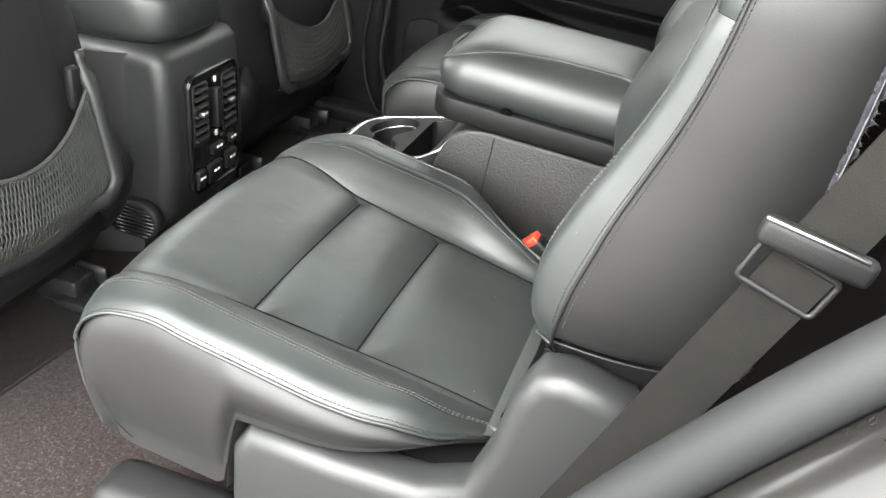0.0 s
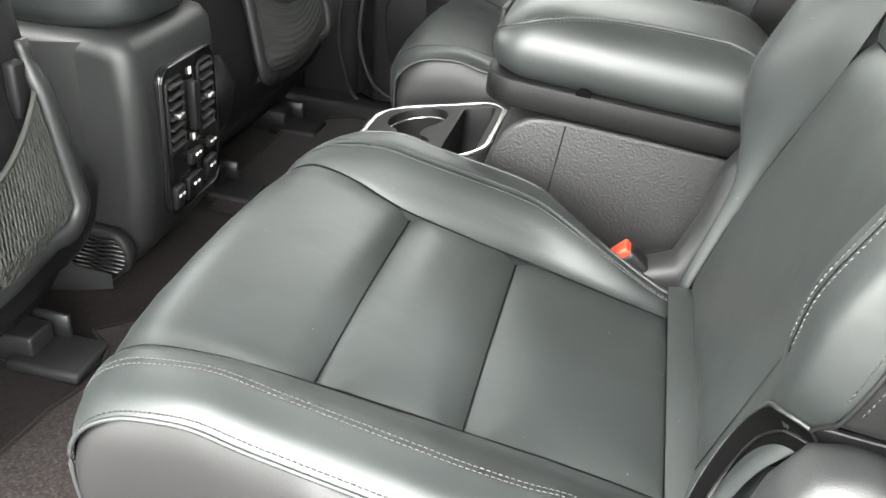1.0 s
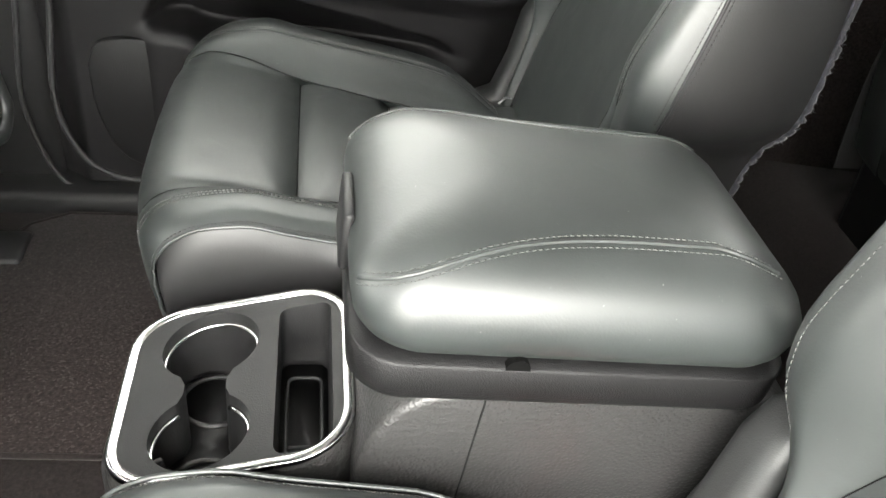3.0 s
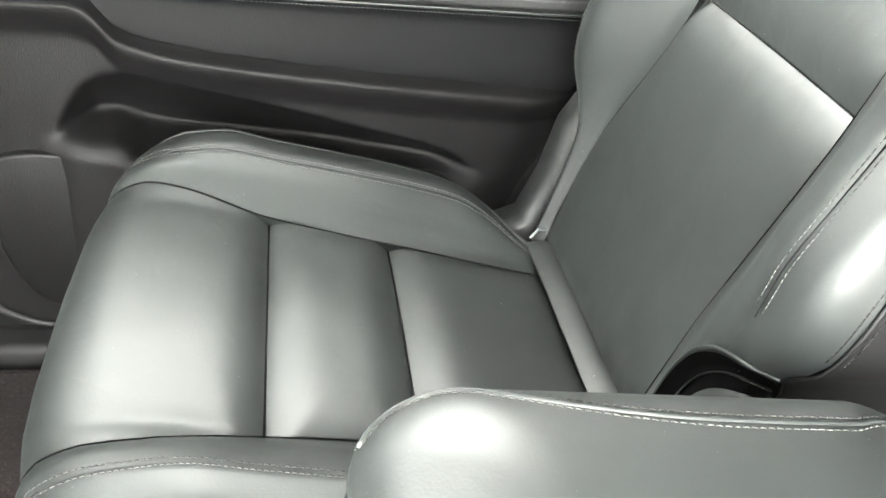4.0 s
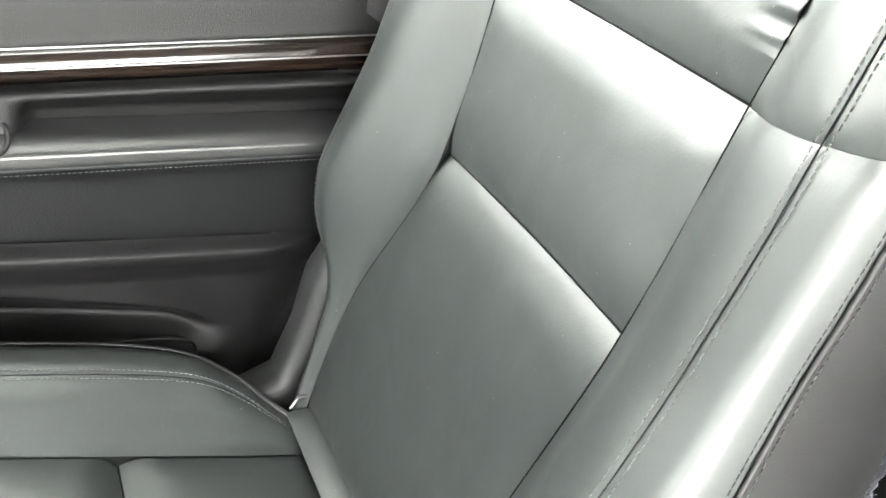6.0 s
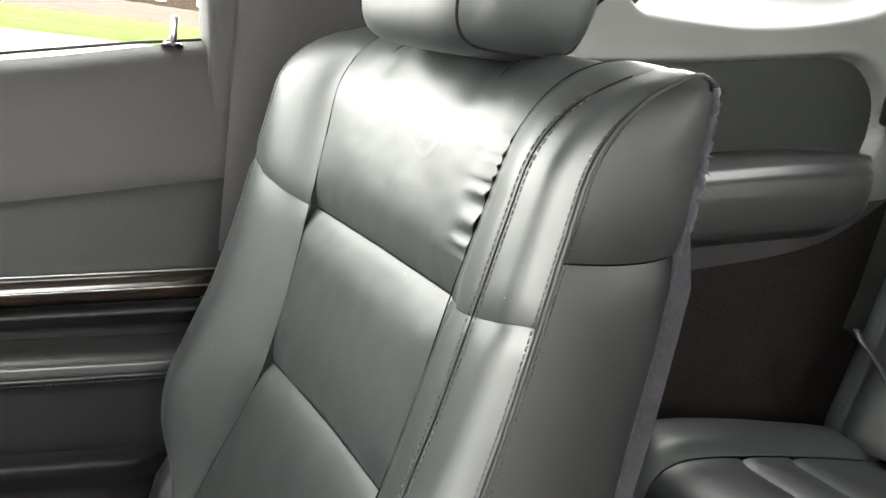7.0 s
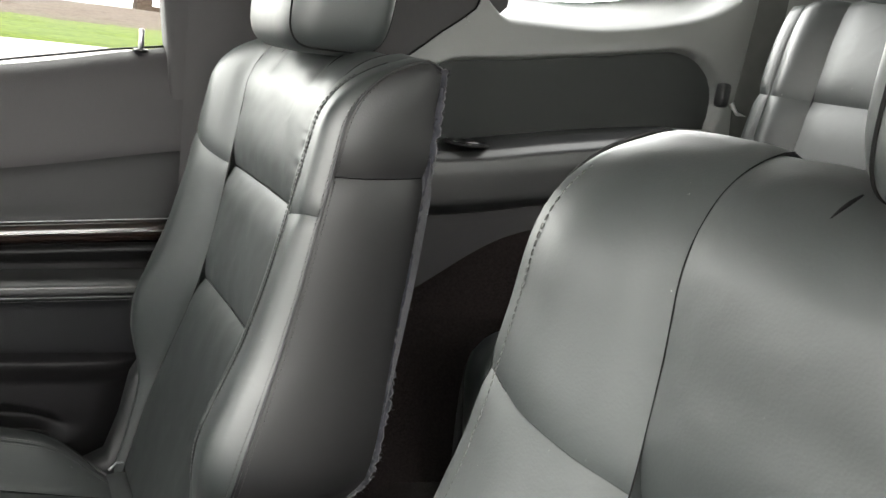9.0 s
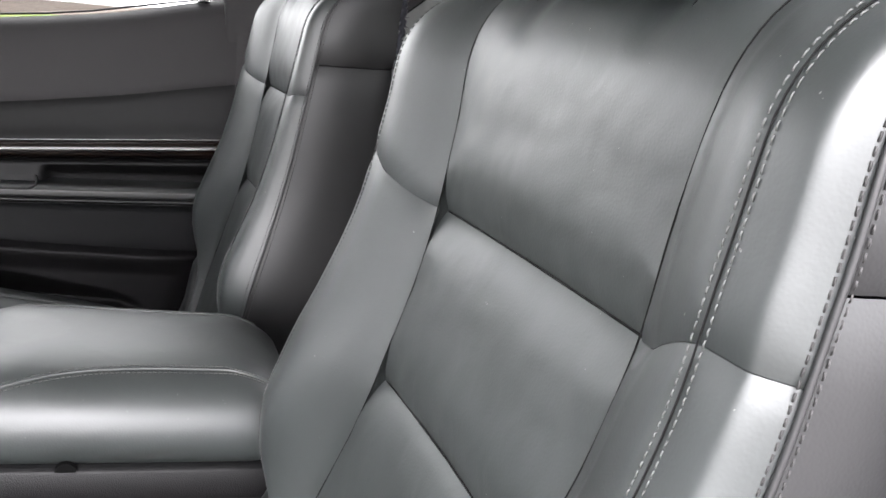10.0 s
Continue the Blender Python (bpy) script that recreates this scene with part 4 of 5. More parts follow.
console_lid()


# ---- far rear door, closed ----
def far_door():
    d = thing("door_1", "closed dark door trim with stitched armrest and wood strip", "door", kind="structure")
    belt = spline([-0.75, -0.3, -0.1, 0.12, 0.25], [0.79, 0.80, 0.822, 0.868, 0.89])
    split = spline([-0.75, -0.3, -0.09, 0.146, 0.25], [0.655, 0.668, 0.690, 0.727, 0.74])
    wtop = lambda x: 0.618 + 0.045 * (x + 0.17)
    wbot = lambda x: 0.588 + 0.035 * (x + 0.17)
    vlow = spline([-0.60, -0.43, -0.412, -0.381, -0.324, -0.184, 0.066, 0.2], [0.517, 0.517, 0.512, 0.481, 0.466, 0.452, 0.437, 0.43])
    xr = spline([0.06, 0.20, 0.262, 0.338, 0.434, 0.464, 0.60, 0.90], [-0.05, 0.01, 0.040, 0.068, 0.095, 0.112, 0.165, 0.205])
    X0 = -0.60
    lerp = lambda a, b, t: a + (b - a) * t

    def band(name, zlo, zhi, yf, mat, label="", m=14, n=70, **kw):
        """A strip of the trim between two heights; yf(x, t) is the depth at t across it."""
        def fn(s, t):
            x = lerp(X0, xr(zlo(0.0) * (1 - t) + zhi(0.0) * t), s)
            return (x, yf(x, t), lerp(zlo(x), zhi(x), t))
        return panel(name, fn, n, m, mat, d, label, **kw)
    prof = lambda pts: spline([p[0] for p in pts], [p[1] for p in pts])
    up = prof([(0, 0.732), (0.5, 0.742), (0.85, 0.752), (0.95, 0.760), (1, 0.775)])
    band("upper_panel", split, belt, lambda x, t: up(t), DOOR_SOFT, "charcoal soft-touch upper panel", groove=0.003, width=0.005, edges=(0, 0, 1, 0))
    mid = prof([(0, 0.712), (0.3, 0.722), (1, 0.733)])
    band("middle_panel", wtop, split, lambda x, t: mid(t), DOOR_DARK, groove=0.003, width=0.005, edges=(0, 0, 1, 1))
    wd = prof([(0, 0.708), (0.25, 0.700), (0.5, 0.698), (0.75, 0.700), (1, 0.708)])
    band("wood_strip", wbot, wtop, lambda x, t: wd(t), WOOD, "glossy dark wood strip", groove=0.002, width=0.003)
    tube("chrome_line", [(X0 + (0.78) * i / 40, 0.6965, lerp(wbot(X0 + 0.78 * i / 40), wtop(X0 + 0.78 * i / 40), 0.55)) for i in range(41)], 0.0009, STEEL, d, "thin bright chrome line")
    tube("chrome_line", [(X0 + (0.78) * i / 40, 0.7045, wtop(X0 + 0.78 * i / 40) + 0.001) for i in range(41)], 0.0008, STEEL, d, "thin bright chrome line")
    grip = lambda x: smooth01(-0.150, -0.168, x)
    lg = prof([(0, 0.716), (0.3, 0.714), (0.6, 0.702), (0.8, 0.694), (0.93, 0.698), (1, 0.712)])
    lg2 = prof([(0, 0.690), (0.3, 0.692), (0.6, 0.693), (0.8, 0.694), (0.93, 0.698), (1, 0.712)])
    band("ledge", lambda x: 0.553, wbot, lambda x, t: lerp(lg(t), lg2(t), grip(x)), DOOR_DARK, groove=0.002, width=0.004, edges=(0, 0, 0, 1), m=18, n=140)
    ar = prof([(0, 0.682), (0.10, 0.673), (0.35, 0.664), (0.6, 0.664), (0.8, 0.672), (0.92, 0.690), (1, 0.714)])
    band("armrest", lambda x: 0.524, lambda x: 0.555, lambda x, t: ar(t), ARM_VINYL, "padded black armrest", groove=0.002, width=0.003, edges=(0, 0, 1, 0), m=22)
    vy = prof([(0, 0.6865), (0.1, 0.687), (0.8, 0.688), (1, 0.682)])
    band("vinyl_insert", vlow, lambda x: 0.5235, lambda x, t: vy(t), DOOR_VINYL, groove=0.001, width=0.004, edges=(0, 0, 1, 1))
    for dz in (0.5185, 0.5285):
        stitches("stitching", lambda s, dz=dz: (-0.58 + s, 0.6815 if dz < 0.52 else 0.6775, dz), 0.74, THREAD, d, out=lambda s: (0, -1, 0.2))
    tube("piping", [(-0.60 + 0.76 * i / 30, 0.6815, 0.5235) for i in range(31)], 0.0018, LEATHER, d)
    ptop = spline([-0.60, -0.47, -0.449, -0.42, -0.385, -0.30, -0.21, -0.12, -0.04, -0.012, 0.004, 0.2], [0.30, 0.33, 0.378, 0.421, 0.432, 0.417, 0.398, 0.376, 0.355, 0.340, 0.322, 0.28])
    plow = spline([-0.60, -0.45, -0.40, -0.366, -0.30, -0.154, -0.06, -0.02, 0.0, 0.2], [0.34, 0.366, 0.362, 0.348, 0.343, 0.340, 0.338, 0.334, 0.334, 0.30])

    def lower(s, t):
        zt = vlow(lerp(X0, xr(0.44), s))
        z = lerp(0.10, zt, t)
        x = lerp(X0, xr(z) + 0.02, s)
        zt = vlow(x)
        z = lerp(0.10, zt, t)
        lip = 0.015 * smooth01(-0.002, 0.012, zt - z) * smooth01(0.05, 0.012, zt - z)
        y = 0.690 - 0.004 * smooth01(0.30, 0.42, z) - lip
        into = math.sin(math.pi / 2 * min(1.0, max(0.0, (ptop(x) - z + 0.002) / 0.085))) * smooth01(-0.012, 0.006, z - plow(x)) * smooth01(-0.475, -0.42, x) * smooth01(0.012, -0.05, x)
        y += 0.066 * into
        bulge = smooth01(0.0, 0.03, plow(x) - z) * smooth01(-0.49, -0.43, x) * smooth01(0.04, -0.02, x) * smooth01(0.13, 0.20, z)
        y -= 0.016 * bulge
        edge = smooth01(0.09, 0.0, xr(z) + 0.02 - x)
        y += 0.026 * edge * edge
        fr = smooth01(0.05, 0.0, x - X0)
        return (x, y + 0.03 * fr, z)
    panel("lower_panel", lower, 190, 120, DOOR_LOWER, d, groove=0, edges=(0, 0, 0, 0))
    cv, ln = path_spline([(-0.22, 0.671, 0.330), (-0.15, 0.670, 0.341), (-0.06, 0.671, 0.338), (-0.028, 0.674, 0.325), (-0.024, 0.676, 0.308), (-0.04, 0.676, 0.292)])
    tube("pocket_rim", [cv(ln * i / 40) for i in range(41)], 0.0016, PLASTIC, d)
    out = [(-0.535, 0.30), (-0.520, 0.332), (-0.48, 0.342), (-0.40, 0.334), (-0.30, 0.322), (-0.27, 0.29), (-0.27, 0.20), (-0.30, 0.150), (-0.38, 0.128), (-0.44, 0.128), (-0.49, 0.145), (-0.52, 0.19), (-0.533, 0.25)]
    oc, ol = path_spline(out + out[:1])
    out = [oc(ol * i / 56) for i in range(56)]
    prism("speaker_cover", out, "y", 0.678, 0.70, DOOR_DARK, d, r=0.004, seg=3)
    for k, (dx, rr) in enumerate(((0.0, 0.005), (-0.045, 0.004))):
        cv, ln = path_spline([(-0.572 + dx, 0.70, 0.60), (-0.577 + dx, 0.70, 0.40), (-0.592 + dx, 0.695, 0.237), (-0.556 + dx * 0.6, 0.69, 0.135 + dx), (-0.489, 0.688, 0.104 + dx * 0.3), (0.0, 0.688, 0.10 + dx * 0.2)])
        tube("door_seal", [cv(ln * i / 60) for i in range(61)], rr, RUBBER, d, "black rubber door seal", sides=10)
    # unseen backing board, added to block daylight through the panel gaps
    box("gap_backing", -0.62, 0.155, 0.782, 0.80, 0.05, 0.78, DOOR_DARK, d)
    # window switch and pull cup let into the armrest's top
    slope = lambda y: 0.5445 + 0.55 * (y - 0.665)
    tilt = math.degrees(math.atan(0.55))
    sw = part("switch_bezel", rounded_box((0.078, 0.030, 0.004), 0.0018, 2, pose(-0.338, 0.674, slope(0.674) + 0.0035, tilt, 0, 0)), PLASTIC, d, "black window switch bezel")
    part("rocker", rounded_box((0.034, 0.018, 0.008), 0.003, 3, pose(-0.346, 0.674, slope(0.674) + 0.006, tilt + 6, 0, 0)), GLOSS, sw)
    rim = [Vector((x, 0.682 + y, slope(0.682 + y) + 0.001)) for x, y in rounded_outline(-0.272, -0.172, -0.018, 0.018, 0.016, 6)]
    tube("pull_cup_rim", rim, 0.0022, PLASTIC, d, closed=True)
    # lock pin and window
    cup = bmesh.new()
    bmesh.ops.create_cone(cup, cap_ends=True, segments=24, radius1=0.012, radius2=0.009, depth=0.004, matrix=pose(0.088, 0.771, 0.8615))
    part("lock_collar", cup, GLOSS, d)
    tube("lock_pin", [(0.088, 0.771, 0.86), (0.088, 0.770, 0.873), (0.088, 0.769, 0.876), (0.088, 0.769, 0.888), (0.088, 0.769, 0.891)], lambda i: (0.0042, 0.0042, 0.0034, 0.0042, 0.003)[i], STEEL, d, "slim chrome lock pin", sides=12, up=(1, 0, 0))
    return d


far_door()
tagged(prism("pillar_lower_far", [(-0.10, 0.06), (-0.02, 0.06), (0.0, 0.20), (0.06, 0.32), (0.10, 0.45), (0.15, 0.60), (0.17, 0.80), (0.42, 0.80), (0.40, 0.06)], "y", 0.715, 0.79, PLASTIC, r=0.008), "black plastic trim behind the rear door", "trim", kind="structure")
win = thing("window_1", "clear side window of the closed rear door", "window", kind="structure")
link_mesh("pane", [(-0.60, 0.790, 0.76), (0.125, 0.790, 0.86), (0.115, 0.72, 1.22), (-0.60, 0.72, 1.22)], [(0, 1, 2, 3)], DOOR_GLASS, win, smooth=False).visible_shadow = False
tube("window_seal", [(-0.60 + 0.0724 * i, 0.781, (0.797, 0.798, 0.799, 0.801, 0.804, 0.809, 0.817, 0.828, 0.843, 0.858, 0.870)[i]) for i in range(11)], 0.0018, RUBBER, win)


# ---- rear quarter beside the third row ----
def qy(x):
    return 0.745 - 0.215 * x


def quarter():
    qd = thing("quarter_trim", "grey moulded quarter trim with armrest, cup holder and recessed panel", "trim", kind="structure")
    lerp = lambda a, b, t: a + (b - a) * t
    win_z = spline([0.20, 0.50, 0.545, 0.60, 0.70, 0.88, 0.97, 1.04], [1.26, 1.20, 1.05, 1.010, 1.012, 1.045, 1.09, 1.26])
    x0, x1 = 0.16, 1.35

    recess = spline([0.30, 0.42, 0.61, 0.90, 1.0], [0.880, 0.893, 0.916, 0.965, 0.985])

    joint = spline([0.62, 0.80, 0.938, 0.992, 1.05, 1.26], [0.22, 0.34, 0.490, 0.545, 0.548, 0.55])

    def upper(s, t):
        x = lerp(x0, x1, s)
        for _ in range(24):
            x = 0.6 * x + 0.4 * lerp(joint(lerp(0.62, win_z(x) if x < 1.04 else 1.26, t)), x1, s)
        zt = win_z(x) if x < 1.04 else 1.26
        z = lerp(0.62, zt, t)
        y = qy(min(x, 1.05)) - 0.08 * smooth01(1.0, 1.2, x)
        y += 0.09 * smooth01(zt - 0.045, zt + 0.004, z) if x < 1.04 else 0
        # recessed panel
        px, pz = abs(x - 0.70) - 0.265 + 0.10, abs(z - recess(x) + 0.104) - 0.104 + 0.10
        sd = math.hypot(max(px, 0.0), max(pz, 0.0)) + min(max(px, pz), 0.0) - 0.10
        e = smooth01(0.004, -0.009, sd)
        return (x, y + 0.026 * e - 0.002 * smooth01(0.02, 0.0, abs(sd)), z)
    panel("upper_trim", upper, 230, 130, QUARTER_GREY, qd, "grey plastic window surround", groove=0, edges=(0, 0, 0, 0))

    def inset(s, t):
        x = lerp(0.42, 0.972, s)
        return (x, qy(x) + 0.016, lerp(recess(x) - 0.215, recess(x) + 0.004, t))
    panel("recess_panel", inset, 50, 20, RECESS, qd, "dark fabric recess panel", groove=0, edges=(0, 0, 0, 0))
    # armrest shelf
    top = spline([0.30, 0.55, 0.66, 0.86, 0.955], [0.752, 0.780, 0.800, 0.829, 0.834])

    def arm(s, t):
        x = lerp(0.30, 0.955, s)
        k = smooth01(0.962, 0.76, x)
        w = 0.075 * (0.10 + 0.90 * smooth01(0.965, 0.88, x))
        drop = 0.098 * (0.06 + 0.94 * math.sqrt(smooth01(0.960, 0.83, x)))
        p = ((0.018, 0.004), (-0.3 * w, 0.004), (-0.8 * w, -0.002), (-w, -0.012), (-1.03 * w, -0.035 * min(1, drop / 0.06)), (-0.98 * w, -0.82 * drop), (-0.75 * w, -drop), (0.012, -drop - 0.006))
        cv = 7 * t
        i = min(int(cv), 6)
        f = cv - i
        return (x, qy(x) + lerp(p[i][0], p[i + 1][0], f), top(x) + lerp(p[i][1], p[i + 1][1], f))
    panel("armrest", arm, 60, 42, ARM_VINYL, qd, "dark moulded side armrest", groove=0, edges=(0, 0, 0, 0), flip=-1)
    cxp = (0.535, qy(0.535) - 0.034)
    bm = bmesh.new()
    bmesh.ops.create_cone(bm, cap_ends=True, segments=32, radius1=0.034, radius2=0.036, depth=0.004, matrix=pose(cxp[0], cxp[1], top(0.535) + 0.0055))
    part("cup_rim", bm, PLASTIC, qd)
    # no hole here: a black disc on the armrest paints the well's shade
    bm = bmesh.new()
    bmesh.ops.create_cone(bm, cap_ends=True, segments=32, radius1=0.029, radius2=0.030, depth=0.003, matrix=pose(cxp[0], cxp[1], top(0.535) + 0.0072))
    part("cup_well", bm, GLOSS, qd, "flat black disc for the shaded cup holder well")

    lining = spline([0.16, 0.40, 0.645, 0.90, 0.985, 1.1, 1.35], [0.48, 0.50, 0.645, 0.713, 0.77, 0.88, 0.95])

    def lower(s, t):
        x = lerp(x0, x1, s)
        edge = lining(x)
        z = lerp(0.10, edge, t)
        return (x, qy(min(x, 1.05)) - 0.004 - 0.055 * smooth01(edge, edge - 0.22, z) - 0.08 * smooth01(1.0, 1.2, x), z)
    panel("carpet_lining", lower, 60, 30, CARPET, qd, "dark brown carpeted side lining", groove=0.002, width=0.01, edges=(0, 0, 0, 1))
    # surround under the armrest in a darker plastic, for the shade there
    panel("shaded_trim", lambda s, t: (lambda x, e: (x, qy(min(x, 1.05)) - 0.003, lerp(e, max(e + 0.01, recess(x) - 0.203), t)))(lerp(x0, 1.1, s), lining(lerp(x0, 1.1, s)) - 0.03), 60, 14, DOOR_SOFT, qd, groove=0.003, edges=(0, 0, 1, 0))
    tube("trim_joint", [(joint(0.62 + 0.02 * i), qy(joint(0.62 + 0.02 * i)) + 0.001, 0.62 + 0.02 * i) for i in range(24)], 0.0015, SEAM, qd)
    panel("pillar_trim", lambda s, t: (lambda x, z: (x, qy(x) + 0.004, z))(lerp(0.14, joint(lerp(0.62, 1.25, t)) + 0.004 + 0.04 * smooth01(0.90, 0.96, lerp(0.62, 1.25, t)), s), lerp(0.62, 1.25, t)), 20, 30, DOOR_SOFT, qd, "dark charcoal pillar trim", groove=0, edges=(0, 0, 0, 0))
    return qd


quarter()
win2 = thing("window_2", "bright fixed quarter window beside the third row", "window", kind="structure")
link_mesh("pane", [(0.22, 0.76, 0.96), (1.10, 0.60, 0.96), (1.10, 0.58, 1.26), (0.22, 0.74, 1.26)], [(0, 1, 2, 3)], QUARTER_GLASS, win2, smooth=False).visible_shadow = False
tagged(prism("pillar_rear_far", [(0.130, 0.70), (0.121, 0.86), (0.112, 0.93), (0.09, 1.24), (0.34, 1.24), (0.30, 1.05), (0.30, 0.70)], "y", 0.742, 0.79, DOOR_SOFT, r=0.006), "dark plastic pillar trim behind the rear door window", "pillar", kind="structure")


# panes out of view, added to hold sky light off the third row
PRIVACY = window_glass("privacy_glass", (0.10, 0.105, 0.10))
win3 = thing("window_3", "unseen dark privacy glass of the tailgate, added to dim the third row", "window", kind="structure")
link_mesh("pane", [(1.97, -0.70, 0.86), (1.97, 0.70, 0.86), (1.80, 0.66, 1.27), (1.80, -0.66, 1.27)], [(0, 1, 2, 3)], PRIVACY, win3, smooth=False)
win4 = thing("window_4", "unseen dark privacy glass of the near quarter window, added to dim the third row", "window", kind="structure")
link_mesh("pane", [(0.62, -0.74, 0.89), (2.0, -0.74, 0.89), (2.0, -0.70, 1.24), (0.50, -0.70, 1.24)], [(0, 1, 2, 3)], PRIVACY, win4, smooth=False)


def third_row():
    s3 = thing("third_row_seat", "black leather third-row bench with stitched panels", "car seat")
    lerp = lambda a, b, t: a + (b - a) * t
    pr, ln = path_spline([(0.875, 0.487), (0.75, 0.508), (0.62, 0.526), (0.53, 0.533), (0.497, 0.527), (0.477, 0.511), (0.471, 0.48), (0.478, 0.41), (0.49, 0.33)])
    sec = spline([0, 0.16, 0.19, 0.23, 0.25], [0, 0.0, 0.014, 0.016, 0.0])

    def top(y, a):
        x, z = pr(a)
        w = y - 0.19
        return (x + 0.02 * (abs(w) / 0.25) ** 4 * smooth01(0.58, 0.49, x), y, z + sec(abs(w)) * (1 - smooth01(ln * 0.62, ln * 0.75, a)))
    cuts = [0.005, 0.177, 0.262, ln - 0.005]
    for a0, a1 in zip(cuts, cuts[1:]):
        panel("seat_panel", lambda s, t: top(lerp(0.029, 0.3590, s), lerp(a0, a1, t)), 24, 20, LEATHER, s3, groove=0.008, width=0.011, edges=(0.5, 0.5, 1, 1), wrinkle=0.0008)
    panel("bolster", lambda s, t: top(lerp(0.3600, 0.44, s), lerp(0.005, ln - 0.005, t)), 14, 40, LEATHER, s3, groove=0.005, width=0.008, edges=(0.8, 0.5, 1, 1), wrinkle=0.0008)
    panel("bolster", lambda s, t: top(lerp(-0.06, 0.028, s), lerp(0.005, ln - 0.005, t)), 14, 40, LEATHER, s3, groove=0.005, width=0.008)
    panel("side_skirt", lambda s, t: (lambda p: (p[0] + 0.004 * s, 0.441 + 0.004 * math.sin(math.pi * s), lerp(p[2], min(p[2], 0.30), s)))(top(0.44, lerp(0.005, ln - 0.005, t))), 10, 40, SIDE_VINYL, s3, groove=0.004, width=0.006, edges=(1, 0, 0, 0))
    for yy in (0.392, 0.400):
        stitches("stitching", lambda s, yy=yy: (lambda p: (p[0], p[1], p[2] - 0.0005))(top(yy, 0.005 + s)), ln - 0.2, THREAD, s3)
    box("seat_base", 0.51, 0.95, -0.05, 0.42, 0.10, 0.46, PLASTIC, s3, r=0.02)
    # backrest
    bp, bl = path_spline([(0.850, 0.49), (0.874, 0.58), (0.908, 0.73), (0.945, 0.90), (0.968, 1.02), (0.99, 1.06), (1.03, 1.06)])
    su = [0.0, 0.14, 0.155, 0.20, 0.235, 0.25]
    bu = spline(su, [0, 0, 0.004, 0.024, 0.020, -0.02])

    def bk(y, a):
        x, z = bp(a)
        w = abs(y - 0.19)
        return (x - bu(w), y, z - 0.02 * (w / 0.25) ** 4 * smooth01(0.95, 1.05, z))
    hs = [0.01, 0.28, 0.432, bl - 0.01]
    for a0, a1 in zip(hs, hs[1:]):
        panel("backrest_panel", lambda s, t: bk(lerp(0.04, 0.3392, s), lerp(a0, a1, t)), 20, 16, LEATHER, s3, groove=0.008, width=0.011, edges=(0.4, 0.4, 1, 1), flip=-1, wrinkle=0.0008)
        panel("back_bolster", lambda s, t: bk(lerp(0.340, 0.402, s), lerp(a0, a1, t)), 10, 16, LEATHER, s3, groove=0.005, width=0.008, flip=-1)
        panel("back_edge", lambda s, t: bk(lerp(0.403, 0.44, s), lerp(a0, a1, t)), 10, 16, LEATHER, s3, groove=0.005, width=0.006, flip=-1)
    for yy in (0.398, 0.407):
        stitches("stitching", lambda s, yy=yy: (lambda p: (p[0] - 0.0005, p[1], p[2]))(bk(yy, 0.02 + s)), bl - 0.1, THREAD, s3, out=lambda s: (-1, 0, 0.1))
    cvs, lns = path_spline([(0.862, 0.432, 0.632), (0.850, 0.410, 0.622), (0.850, 0.375, 0.596), (0.866, 0.350, 0.560)])
    tube("pull_strap", [cvs(lns * i / 20) for i in range(21)], 0.0045, LEATHER, s3, "leather pull strap", flat=0.5)
    box("back_core", 0.985, 1.08, -0.05, 0.425, 0.45, 1.04, FUZZ, s3, r=0.02)
    v, f = superellipsoid((1.02, 0.23, 1.12), (0.05, 0.12, 0.075), 0.45, 0.45, 18, 30)
    link_mesh("headrest", v, f, LEATHER, s3, "black leather headrest")
    return s3


third_row()


def ribbon(name, pts, width, mat, parent, across, thick=0.0014, label=""):
    """A strap along points; across(i) is the way of its width."""
    verts, faces = [], []
    n = len(pts)
    for i, p in enumerate(pts):
        p = Vector(p)
        w = Vector(across(i)).normalized()
        t = Vector(pts[min(i + 1, n - 1)]) - Vector(pts[max(i - 1, 0)])
        o = w.cross(t).normalized()
        verts += [p + w * width / 2 + o * thick, p - w * width / 2 + o * thick, p - w * width / 2 - o * thick, p + w * width / 2 - o * thick]
    for i in range(n - 1):
        for j in range(4):
            faces.append((4 * i + j, 4 * i + (j + 1) % 4, 4 * i + 4 + (j + 1) % 4, 4 * i + 4 + j))
    faces += [(3, 2, 1, 0), tuple(4 * (n - 1) + j for j in range(4))]
    return link_mesh(name, verts, faces, mat, parent, label, smooth=False)


def rear_belt():
    b = thing("rear_seat_belt", "grey webbing seat belt hanging beside the third row", "seat belt", 0.036, 0.018, -0.006)
    ribbon("webbing", [(0.985, 0.50, 1.24), (0.978, 0.493, 1.05), (0.965, 0.487, 0.95), (0.957, 0.484, 0.885)], 0.046, REAR_WEBBING, b, lambda i: (0.85, -0.5, 0))
    tube("tongue", [(0.935, 0.497, 0.893), (0.945, 0.492, 0.878), (0.975, 0.478, 0.874), (0.985, 0.470, 0.892)], 0.004, STEEL, b, "steel belt tongue")
    ribbon("webbing", [(0.957, 0.484, 0.885), (0.962, 0.478, 0.80), (0.940, 0.475, 0.66), (0.90, 0.475, 0.52)], 0.046, REAR_WEBBING, b, lambda i: (0.85, -0.5, 0))
    box("clip", 0.915, 0.935, 0.500, 0.52, 0.885, 0.925, PLASTIC, b, r=0.006)
    return b


rear_belt()


